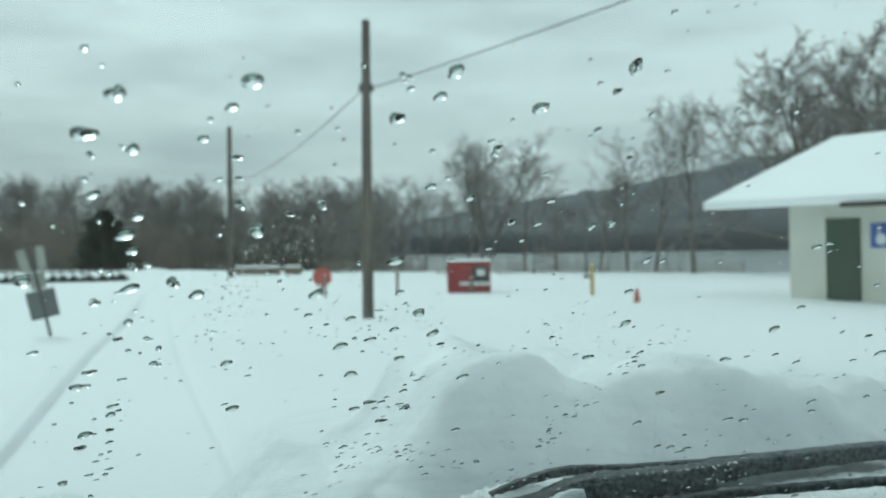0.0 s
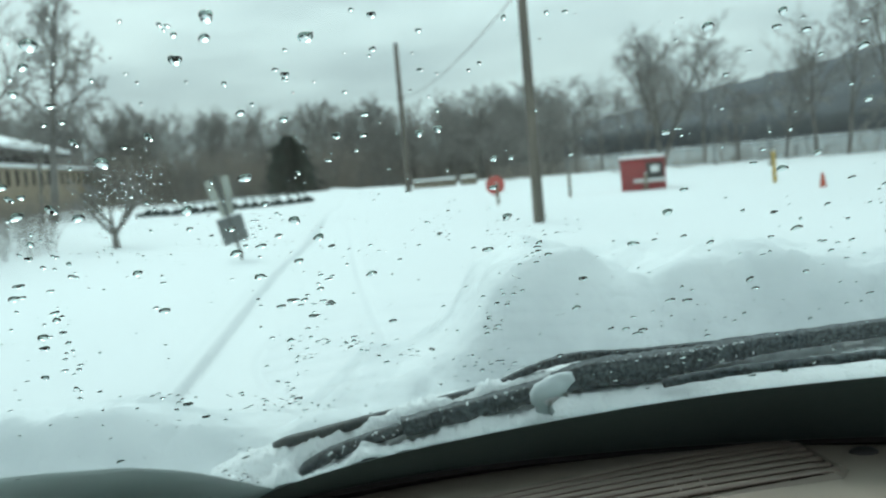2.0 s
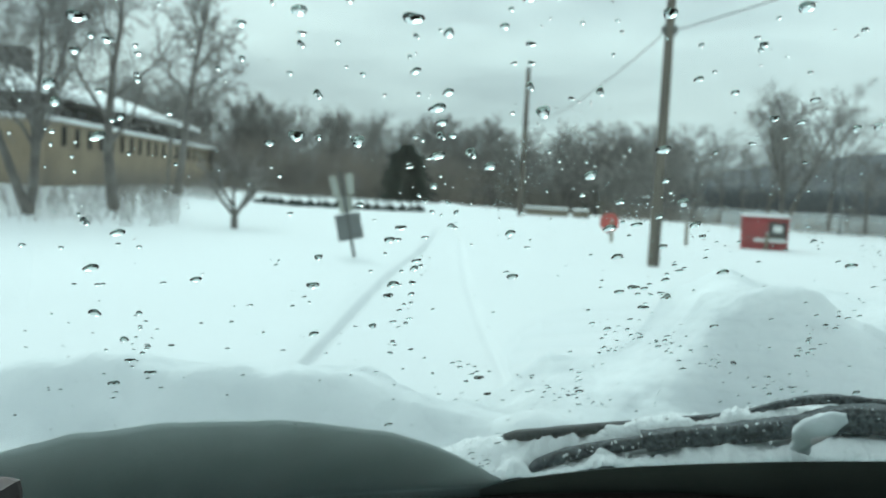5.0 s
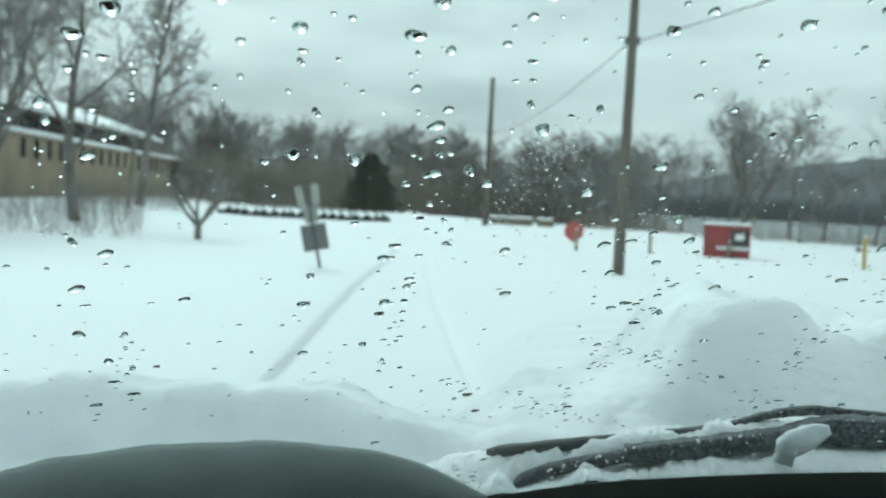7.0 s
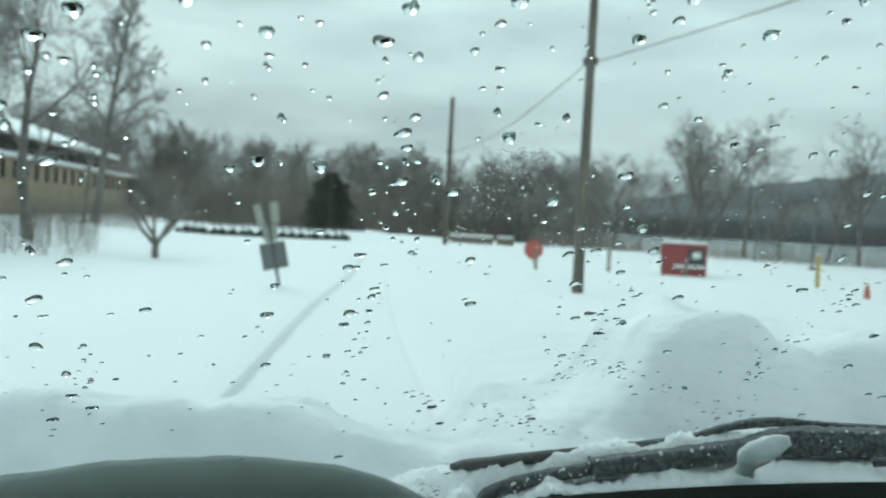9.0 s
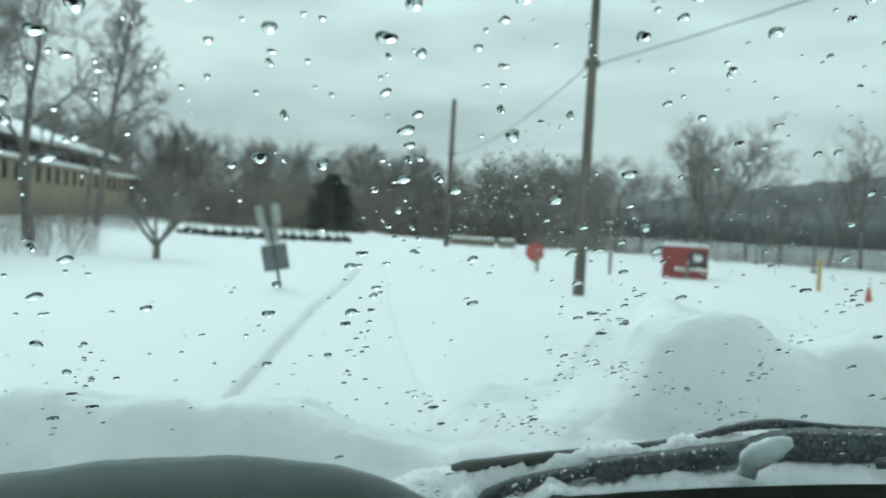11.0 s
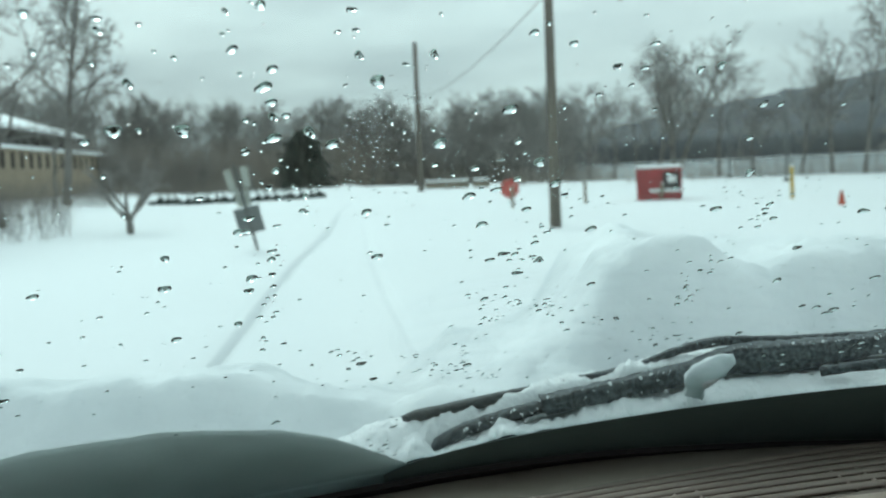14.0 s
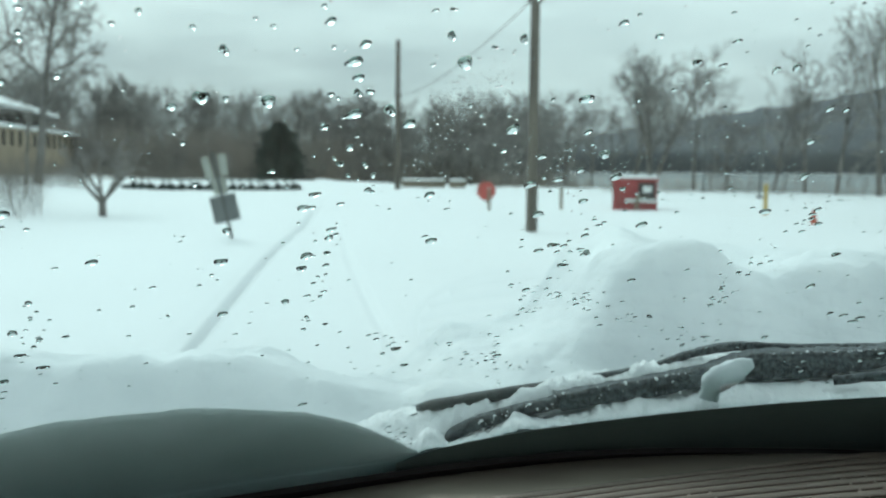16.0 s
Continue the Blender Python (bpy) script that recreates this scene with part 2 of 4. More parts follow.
def height(x, y):
    d, az = math.hypot(x, y), math.degrees(math.atan2(x, y))
    z = 0.10 * fbm(x * 0.05, y * 0.05) * min(1, d / 15) + 0.018 * fbm(x * 0.6, y * 0.6, 3.0)
    # a low rise towards the house
    z += 1.2 * lerp(az, [-60, -30, -20, -14], [1, 1, 0.55, 0]) * lerp(d, [25, 60, 110], [0, 0.5, 1])
    e = bank(az)
    if az > -5:
        k = min(1, max(0, (d - e) / 8)) * min(1, (az + 5) / 8)
        k = k * k * (3 - 2 * k)
        far = lerp(d, [385, 412], [0, 1])
        z += k * (-3.4 * (1 - far) - 1.75 * far)
    else:
        z += lerp(d, [e, e + 60], [0, -0.8])
    # two wheel ruts of an earlier car, and fainter ones beside them
    if 0 < y < 60:
        fade = lerp(y, [4, 6, 22, 34], [1, 1, 1, 0.2])
        for x0, slope, depth, w in ((-1.42, -0.0430, 0.30, 0.022), (-1.50, -0.0430, 0.04, 0.09), (0.5, -0.088, 0.03, 0.035), (-0.62, -0.047, 0.012, 0.2), (2.0, -0.05, 0.015, 0.25)):
            w += 0.0015 * y
            u = x - (x0 + slope * y + 0.05 * math.sin(y * 0.33))
            z -= fade * depth * math.exp(-(u / w) ** 2)
            z += fade * depth * 0.1 * (math.exp(-((u - 2 * w) / w) ** 2) + math.exp(-((u + 2 * w) / w) ** 2))
    return z


azs = list(np.arange(-180, -42, 4.0)) + list(np.arange(-42, -19, 0.4)) + list(np.arange(-19, 3, 0.14)) + list(np.arange(3, 42, 0.4)) + list(np.arange(42, 180, 4.0))
rings = [0.6 * (1.03 ** i) for i in range(0, 291)]
verts, faces = [(0.0, 0.0, 0.0)], []
for d in rings:
    for az in azs:
        x, y, _ = place(az, d)
        verts.append((x, y, height(x, y)))
n = len(azs)
for k in range(n):
    faces.append((0, 1 + (k + 1) % n, 1 + k))
for i in range(len(rings) - 1):
    for k in range(n):
        a, b = 1 + i * n + k, 1 + i * n + (k + 1) % n
        faces.append((a, b, b + n, a + n))
tagged(new("ground", raw_mesh("ground", verts, faces, M_SNOW)), "deep white snow field with faint wheel ruts", "snow field", kind="structure")

bm = bmesh.new()
bmesh.ops.create_grid(bm, x_segments=2, y_segments=2, size=1)
bmesh.ops.transform(bm, matrix=Matrix.Translation((230, 200, -2.0)) @ Matrix.Diagonal((260, 260, 1, 1)), verts=bm.verts)
tagged(new("water", mesh_of(bm, "water", M_WATER)), "still grey winter river beyond the snowy bank", "river", kind="structure")

# wooded ridge on the other side of the river
verts, faces = [], []
hx = list(np.arange(-2, 75, 0.4))
for j in range(9):
    f = j / 8
    for az in hx:
        top = lerp(az, [-2, 4, 9.8, 15, 20, 25, 30, 40, 75], [0.2, 0.6, 1.25, 2.25, 2.9, 3.5, 4.6, 5.5, 6.0])
        d = 560 + 480 * f
        prof = math.sin(f * math.pi / 2) ** 0.8
        z = -2 + (1040 * math.tan(radians(top)) + 3.5) * prof + 4.0 * fbm(az * 0.8, f * 6, 9.0) * f
        z += 2.0 * fbm(az * 7, f * 25, 2.0) * f
        verts.append(place(az, d, z))
n = len(hx)
for j in range(8):
    for k in range(n - 1):
        a = j * n + k
        faces.append((a, a + 1, a + 1 + n, a + n))
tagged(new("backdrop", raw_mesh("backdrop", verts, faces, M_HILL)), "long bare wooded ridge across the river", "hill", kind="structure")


# ---- trees ----
def bare_tree(seed, tall, spread, limbs=8, fork=0.3, droop=0.0, trunk=0.16, dense=1.0, stems=1, splay=0.3, lift=-0.15, fine=0.016, reach=1.0):
    """Two meshes of a leafless tree: trunk with limbs, and the crown of twigs."""
    rng = random.Random(seed)
    wood, twig = ([], []), ([], [])

    def seg(store, p, q, r0, r1, sides):
        vs, fs = store
        d = (q - p).normalized()
        s = d.orthogonal().normalized()
        t = d.cross(s)
        b = len(vs)
        for c, r in ((p, r0), (q, r1)):
            for k in range(sides):
                a = 2 * math.pi * k / sides
                vs.append(tuple(c + s * (r * math.cos(a)) + t * (r * math.sin(a))))
        for k in range(sides):
            fs.append((b + k, b + (k + 1) % sides, b + sides + (k + 1) % sides, b + sides + k))

    def grow(p, d, length, r, level):
        steps = (6, 4, 3, 2, 1)[level]
        sides = (7, 5, 4, 3, 3)[level]
        store = wood if level < 2 else twig
        pts = [p]
        for i in range(steps):
            bend = Vector((rng.gauss(0, 1), rng.gauss(0, 1), rng.gauss(0, 0.6))) * (0.08, 0.16, 0.2, 0.22, 0.2)[level]
            d = (d + bend + Vector((0, 0, (0.02, 0.10, 0.07, 0.02, -0.03)[level] - droop * (level > 1)))).normalized()
            q = pts[-1] + d * (length / steps)
            f0, f1 = i / steps, (i + 1) / steps
            seg(store, pts[-1], q, r * (1 - 0.75 * f0), r * (1 - 0.75 * f1), sides)
            pts.append(q)
        if level == 4:
            return
        count = (limbs, 6, 5, 4)[level]
        count = max(2, round(count * (dense if level > 0 else 1)))
        for k in range(count):
            f = fork + (1 - fork) * (k + rng.random()) / count if level == 0 else 0.25 + 0.75 * (k + rng.random()) / count
            i = min(int(f * steps), steps - 1)
            o = pts[i].lerp(pts[i + 1], f * steps - i)
            ang = rng.uniform(0, 2 * math.pi) if level else k * 2.4 + rng.uniform(-0.5, 0.5)
            lean = rng.uniform(0.5, 1.0) * (spread if level == 0 else 0.9)
            a = d.orthogonal().normalized()
            out = (a * math.cos(ang) + d.cross(a) * math.sin(ang))
            nd = (d * (1 - 0.35 * lean) + out * lean).normalized()
            ln = length * (0.62, 0.55, 0.5, 0.5)[level] * rng.uniform(0.7, 1.1) * ((1.15 - 0.6 * f) * reach if level == 0 else 1)
            grow(o, nd, ln, max(fine, r * (1 - 0.75 * f) * (0.55, 0.55, 0.5, 0.6)[level]), level + 1)

    for s in range(stems):
        d = Vector((splay * math.cos(s * 2.4 + rng.uniform(-0.4, 0.4)), splay * math.sin(s * 2.4 + rng.uniform(-0.4, 0.4)), 1)) if stems > 1 else Vector((rng.uniform(-0.05, 0.05), rng.uniform(-0.05, 0.05), 1))
        grow(Vector((rng.uniform(-0.1, 0.1) * (stems > 1), rng.uniform(-0.1, 0.1) * (stems > 1), lift)), d.normalized(), tall * 0.78, trunk, 0)
    if lift > 0:
        seg(wood, Vector((0, 0, -0.3)), Vector((0, 0, lift * 0.6)), trunk * 1.9, trunk * 1.6, 9)
        seg(wood, Vector((0, 0, lift * 0.6)), Vector((0, 0, lift * 1.25)), trunk * 1.6, trunk * 1.1, 9)
    return raw_mesh("trunk", *wood, M_BARK), raw_mesh("crown", *twig, M_TWIG)


def tree(label, at, meshes, scale=1.0, rz=0.0, group="bare trees along the field"):
    ob = thing("tree", label, "tree", group)
    extent = max(v.co.z for v in meshes[1].vertices)
    ob.matrix_world = pose(*at, 0, 0, rz) @ Matrix.Scale(scale / extent, 4)
    part("trunk", meshes[0], M_BARK, ob)
    part("crown", meshes[1], M_TWIG, ob)
    return ob


ROUND = [bare_tree(11, 10, 1.05, 10, 0.18, 0.0, 0.20, 1.1, fine=0.033), bare_tree(12, 10, 0.95, 9, 0.22, 0.0, 0.18, 1.1, fine=0.033), bare_tree(13, 10, 1.15, 10, 0.15, 0.02, 0.2, 1.1, fine=0.033)]
TALL = [bare_tree(21, 10, 0.6, 8, 0.35, 0.0, 0.15, 1.0), bare_tree(22, 10, 0.7, 9, 0.3, 0.0, 0.16, 1.0), bare_tree(23, 10, 0.65, 7, 0.4, 0.0, 0.16, 1.1)]
VASE = [bare_tree(31, 10, 0.75, 7, 0.25, 0.0, 0.2, 1.25, 3), bare_tree(32, 10, 0.85, 8, 0.3, 0.0, 0.22, 1.3)]

UPRIGHT = [bare_tree(61, 10, 0.95, 15, 0.35, 0.0, 0.17, 0.95, fine=0.02, reach=0.5)]

rng = random.Random(5)


def on_ground(az, d):
    x, y, _ = place(az, d)
    return (x, y, height(x, y))


# the wood behind the field: bearing, distance, height in metres
for az in np.arange(-24, 9.5, 1.1):
    for row in range(2):
        a = az + rng.uniform(-0.45, 0.45)
        d = (112 if a < -2 else 104) + row * 22 + rng.uniform(-7, 7)
        top = lerp(a, [-24, -17, -13, -8, -3, 1, 4.7, 7.5, 9.5], [4.9, 4.6, 4.3, 4.3, 4.3, 4.7, 5.8, 5.7, 4.8])
        h = d * math.tan(radians(top)) + 2.2 + rng.uniform(-1.6, 0.8)
        kinds = ROUND if (0 < a < 8 or rng.random() < 0.55) else TALL
        p = on_ground(a, d)
        tree("dense leafless tree in the wood behind the field", p, rng.choice(kinds), h, rng.uniform(0, 360), "bare trees of the wood")
for az, d, h, kinds, k, label in (
        (4.4, 92, 12.0, ROUND, 0, "broad round-crowned bare tree"),
        (2.4, 96, 10.4, ROUND, 2, "broad round-crowned bare tree"),
        (6.4, 94, 12.0, ROUND, 1, "broad round-crowned bare tree"),
        (8.3, 70, 7.9, ROUND, 0, "round-crowned bare tree at the river bank"),
        (5.4, 84, 10.0, ROUND, 2, "round-crowned bare tree at the edge of the field"),
        (14.9, 59, 8.9, VASE, 0, "spreading bare tree with a vase-shaped crown by the river"),
        (13.9, 61, 7.8, ROUND, 1, "bare tree with a rounded crown by the river"),
        (11.4, 62, 6.4, TALL, 1, "slim bare tree by the river"),
        (9.9, 64, 6.6, ROUND, 2, "bare tree with a rounded crown by the river"),
        (12.7, 60, 5.6, TALL, 0, "slim bare tree by the river"),
        (17.3, 57, 7.3, TALL, 2, "slim bare tree by the river"),
        (19.2, 56, 5.0, ROUND, 2, "small bare tree by the river"),
        (21.8, 55, 6.4, ROUND, 1, "bare tree at the river bank"),
        (23.4, 53, 8.0, TALL, 1, "tall bare tree at the river bank"),
        (25.0, 52, 8.8, TALL, 0, "tall bare tree at the river bank"),
        (27.2, 50, 9.4, TALL, 2, "tall bare tree at the river bank"),
        (-20.6, 58, 13.6, UPRIGHT, 0, "tall upright bare tree beside the house"),
        (-24.0, 34, 10.5, VASE, 1, "large spreading bare tree with low limbs"),
        (-28.5, 30, 8.6, VASE, 0, "large spreading bare tree with low limbs"),
        (-21.2, 56, 7.4, TALL, 0, "slender bare tree beside the house"),
        (33.5, 46, 11.0, ROUND, 2, "large bare tree behind the washroom building"),
        (38.0, 44, 11.5, ROUND, 0, "large bare tree behind the washroom building"),
        (36.0, 50, 12.0, VASE, 0, "large bare tree behind the washroom building")):
    tree(label, on_ground(az, d), kinds[k], h, rng.uniform(0, 360))

# bushy undergrowth trees in front of the wood
SHRUB = [bare_tree(51, 10, 1.2, 12, 0.05, 0.0, 0.16, 0.8, 2), bare_tree(52, 10, 1.1, 13, 0.04, 0.0, 0.16, 0.75, 2)]
for az in np.arange(-23.5, 8.5, 0.85):
    a, d = az + rng.uniform(-0.3, 0.3), rng.uniform(94, 116)
    tree("low dense leafless bush at the edge of the wood", on_ground(a, d), rng.choice(SHRUB), rng.uniform(2.6, 4.8), rng.uniform(0, 360), "bare bushes of the wood")

# small forked tree standing alone in the field
small = bare_tree(47, 1.9, 0.95, 4, 0.3, 0.0, 0.062, 0.5, 6, 1.05, 0.42)
tree("small low-forked bare tree alone in the snow", on_ground(-17.3, 27.0), small, 2.1, 40, "lone tree")


def sticks(name, count, spots, tall, mat, label, category, seed, thick=0.02, lean=0.25, power=1.0):
    """One sheet of brush: many thin leaning stems with side twigs."""
    r = random.Random(seed)
    vs, fs = [], []
    for _ in range(count):
        az0, az1, d0, d1 = spots[r.randrange(len(spots))]
        x, y, z = on_ground(r.uniform(az0, az1), r.uniform(d0, d1))
        h = tall[0] + (tall[1] - tall[0]) * r.random() ** power
        p, q = Vector((x, y, z - 0.1)), Vector((x + r.gauss(0, lean) * h, y + r.gauss(0, lean) * h, z + h))
        for a, b, w in ((p, q, thick), (p.lerp(q, 0.4), p.lerp(q, 0.7) + Vector((r.gauss(0, 0.25), r.gauss(0, 0.25), 0.2)) * h, thick * 0.6), (p.lerp(q, 0.6), p.lerp(q, 0.85) + Vector((r.gauss(0, 0.22), r.gauss(0, 0.22), 0.15)) * h, thick * 0.6)):
            s = len(vs)
            for k in range(3):
                t = 2 * math.pi * k / 3
                vs.append((a.x + w * math.cos(t), a.y + w * math.sin(t), a.z))
            vs.append(tuple(b))
            fs += [(s, s + 1, s + 3), (s + 1, s + 2, s + 3), (s + 2, s, s + 3)]
    return tagged(new(name, raw_mesh(name, vs, fs, mat)), label, category, kind="stuff")


sticks("undergrowth", 24000, [(-25, 9, 96, 150), (-25, -8, 96, 130), (-8, 6, 100, 140)], (0.6, 6.5), M_BRUSH, "dense brown undergrowth at the foot of the wood", "undergrowth", 61, 0.04, 0.14, 2.4)
sticks("bramble", 2600, [(-30, -20.5, 26, 46), (-24, -18, 50, 70), (-20, -11, 70, 90)], (0.5, 1.9), M_BRUSH, "tangled brown bramble standing in snow", "bramble", 62, 0.007, 0.4, 1.8)
sticks("bank_scrub", 900, [(5, 12, 58, 68), (12, 30, 50, 56)], (0.2, 1.3), M_BRUSH, "thin leafless scrub along the river bank", "scrub", 63, 0.018, 0.25)
# Far woods share the ridge's haze-tinted colour.
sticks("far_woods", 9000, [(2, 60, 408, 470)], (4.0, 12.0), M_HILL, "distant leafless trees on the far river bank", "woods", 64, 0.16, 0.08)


def evergreen(at, tall, wide):
    ob = thing("evergreen_tree", "dark green bushy evergreen tree before the bare wood", "tree", at=at)
    part("trunk", raw_mesh("trunk", *sweep([(0, 0, -0.2), (0, 0, tall * 0.5), (0, 0, tall * 0.97)], [0.16, 0.1, 0.02], 8, up=(0, 1, 0)), M_BARK), M_BARK, ob)
    r = random.Random(77)
    vs, fs = [], []
    for _ in range(5200):
        f = r.random() ** 0.8
        rad = wide / 2 * (1 - f ** 1.3) ** 0.7 * (0.82 + 0.3 * fbm(f * 7, r.random() * 0.2, 1.0))
        a, q = r.uniform(0, 2 * math.pi), r.random() ** 0.45
        rad *= 0.85 + 0.25 * math.sin(a * 5 + f * 20)
        c = Vector((math.cos(a) * rad * q, math.sin(a) * rad * q, 0.15 + f * tall * 0.97))
        d = Vector((math.cos(a), math.sin(a), -0.35 + 0.5 * f)).normalized()
        s = Vector((-math.sin(a), math.cos(a), r.uniform(-0.3, 0.3)))
        ln, w = r.uniform(0.25, 0.6), r.uniform(0.06, 0.14)
        b = len(vs)
        vs += [tuple(c - s * w), tuple(c + s * w), tuple(c + d * ln), tuple(c + d * ln * 0.5 + Vector((0, 0, w)))]
        fs += [(b, b + 1, b + 3), (b + 1, b + 2, b + 3), (b + 2, b, b + 3)]
    part("crown", raw_mesh("crown", vs, fs, M_NEEDLE, False), M_NEEDLE, ob)


evergreen(on_ground(-7.2, 88), 5.2, 6.6)


# ---- poles and wires ----
def utility_pole(at, tall, label, clamp, lean=(0, 0), radius=0.125):
    ob = thing("utility_pole", label, "pole", "utility poles along the track", at=at)
    ob.matrix_world = pose(*at, lean[0], lean[1], 0)
    pts = [(0, 0, -0.6), (0, 0, 0), (0, 0, tall * 0.5), (0, 0, tall)]
    part("shaft", raw_mesh("shaft", *sweep(pts, [radius * 1.05, radius, radius * 0.84, radius * 0.7], 14, up=(0, 1, 0)), M_POLE), M_POLE, ob)
    b = bmesh.new()
    bmesh.ops.create_cone(b, cap_ends=True, segments=14, radius1=radius * 0.72, radius2=radius * 0.5, depth=0.05, matrix=Matrix.Translation((0, 0, tall + 0.02)))
    part("cap", b, M_SNOW, ob, "thin cap of snow")
    part("clamp", boxed((-radius - 0.03, -0.07, clamp - 0.08), (radius + 0.03, 0.07, clamp + 0.08), 0.01), M_POST, ob, "steel cable clamp")
    return ob


PA, PB, PC = (2.77, 20.2, 0.0), (-0.2, 54.0, -0.3), (11.0, -8.0, 0.0)
utility_pole(PA, 6.4, "weathered brown timber utility pole standing in snow", 4.95, (0, 0.4))
utility_pole(PB, 8.7, "tall thin timber utility pole in the distance", 5.6, (0, 0.3), 0.17)
utility_pole(PC, 6.0, "weathered timber utility pole behind the car", 5.4)


def wire(a, b, sag, label):
    pts = []
    for i in range(33):
        f = i / 32
        p = Vector(a).lerp(Vector(b), f)
        pts.append((p.x, p.y, p.z - sag * 4 * f * (1 - f)))
    tagged(new("overhead_wire", raw_mesh("overhead_wire", *sweep(pts, 0.011, 6), M_WIRE)), label, "wire", "overhead wires")


wire((PA[0], PA[1], 4.95), (PB[0], PB[1], 5.35), 0.5, "thin sagging overhead cable between two poles")
wire((PA[0] + 0.16, PA[1], 4.95), (PC[0], PC[1], 5.4), 0.3, "thin overhead cable crossing the sky")


# ---- the leaning road sign, seen from behind ----
sign = thing("road_sign", "leaning steel signpost with grey and pale plates seen from behind", "sign", at=(-3.3, 18.4, 0))
sign.matrix_world = pose(-3.3, 18.4, 0, 0, -12.0, 8)
part("post", boxed((-0.03, -0.02, -0.4), (0.03, 0.02, 1.70), 0.006), M_POST, sign)
for k in (-1, 1):
    part("upper_plate", boxed((-0.075, -0.004, 0.30), (0.075, 0.004, 0.72), 0.003, pose(0.115 * k, 0.028, 0.92, 0, 4 * k, 0)), M_SIGNFACE, sign, "pale narrow upper plate")
    part("upper_bracket", boxed((-0.055, -0.004, 0.0), (0.055, 0.004, 0.31), 0.003, pose(0.075 * k, 0.034, 0.88, 0, 4 * k, 0)), M_SIGNFACE, sign, "pale narrow lower piece")
part("lower_plate", boxed((-0.25, 0.022, 0.34), (0.25, 0.03, 0.86), 0.003), M_SIGNBACK, sign, "grey square lower plate")
for z in (0.45, 0.72, 1.0, 1.45):
    b = bmesh.new()
    bmesh.ops.create_cone(b, cap_ends=True, segments=8, radius1=0.012, radius2=0.012, depth=0.02, matrix=Matrix.Translation((0, -0.03, z)) @ pose(0, 0, 0, 90))
    part("bolt", b, M_POST, sign)


# ---- things in the field ----
def stake(at, tall, mat, label, r=0.045, lean=(0, 0)):
    ob = thing("marker_post", label, "post", "posts in the snow", at=at)
    ob.matrix_world = pose(*at, lean[0], lean[1], 0)
    part("shaft", boxed((-r, -r, -0.3), (r, r, tall), 0.012), mat, ob)
    part("snow_cap", boxed((-r * 0.9, -r * 0.9, tall), (r * 0.9, r * 0.9, tall + 0.03), 0.012), M_SNOW, ob, "small cap of snow")


stake((2.65, 28.7, 0), 0.72, M_STAKE, "grey wooden marker post in snow")
stake((4.98, 29.4, 0), 0.76, M_STAKE, "grey wooden marker post in snow")
stake((7.25, 29.0, 0), 0.56, M_STAKE, "short leaning wooden marker post in snow", 0.045, (0, 4))
stake((10.1, 25.9, 0), 0.95, M_YELLOW, "yellow-painted marker post in snow", 0.045)
for az, d, h in ((17.9, 52, 4.2), (21.0, 45, 3.9)):
    ob = thing("flagpole", "slim pale steel mast near the river bank", "mast", "slim masts", at=on_ground(az, d))
    part("shaft", raw_mesh("shaft", *sweep([(0, 0, -0.3), (0, 0, h / 2), (0, 0, h)], [0.05, 0.045, 0.035], 10, up=(0, 1, 0)), M_SIGNBACK), M_SIGNBACK, ob)
    part("base", boxed((-0.12, -0.12, -0.1), (0.12, 0.12, 0.12), 0.02), M_POST, ob)

cone = thing("traffic_cone", "orange-red traffic cone half sunk in snow", "cone", at=(9.75, 22.0, 0))
b = bmesh.new()
bmesh.ops.create_cone(b, cap_ends=True, segments=16, radius1=0.10, radius2=0.03, depth=0.42, matrix=Matrix.Translation((0, 0, 0.2)))
part("body", b, M_ORANGE, cone)
part("foot", boxed((-0.18, -0.18, -0.06), (0.18, 0.18, -0.01), 0.01), M_RUBBER, cone)

# red sheet-metal drop box with a lighter chute
drop = thing("drop_box", "red metal collection box with a dark panel, topped with snow", "collection box", at=(7.35, 29.6, 0), rz=-14)
part("body", boxed((-0.68, -0.5, 0.0), (0.68, 0.5, 0.98), 0.02), M_RED, drop)
part("front_panel", boxed((0.1, -0.53, 0.32), (0.62, -0.503, 0.9), 0.01), M_BLACK, drop, "black front panel")
part("label_plate", boxed((0.24, -0.545, 0.6), (0.5, -0.533, 0.8), 0.004), M_WHITE, drop, "white label plate")
part("chute", boxed((-0.3, -0.56, 0.3), (0.64, -0.53, 0.4), 0.01), M_WHITE, drop, "pale chute lip")
part("lid", boxed((-0.72, -0.54, 0.984), (0.72, 0.54, 1.03), 0.012), M_RED, drop)
snowcap = bmesh.new()
box(snowcap, (-0.7, -0.52, 1.034), (0.7, 0.52, 1.12), 0.035)
part("snow_cap", snowcap, M_ROOFSNOW, drop, "layer of snow on the lid", True)

# red round-topped sign by the far edge
stop = thing("stop_sign", "small faded red octagonal sign on a thin post", "sign", at=(3.06, 34.2, 0))
b = bmesh.new()
bmesh.ops.create_cone(b, cap_ends=True, segments=8, radius1=0.36, radius2=0.36, depth=0.012, matrix=Matrix.Translation((0, 0, 0.5)) @ pose(0, 0, 0, 90) @ pose(0, 0, 0, 0, 0, 22.5))
part("plate", b, M_SIGNRED, stop)
part("post", boxed((-0.025, 0.008, -0.3), (0.025, 0.05, 0.9), 0.004), M_POST, stop)

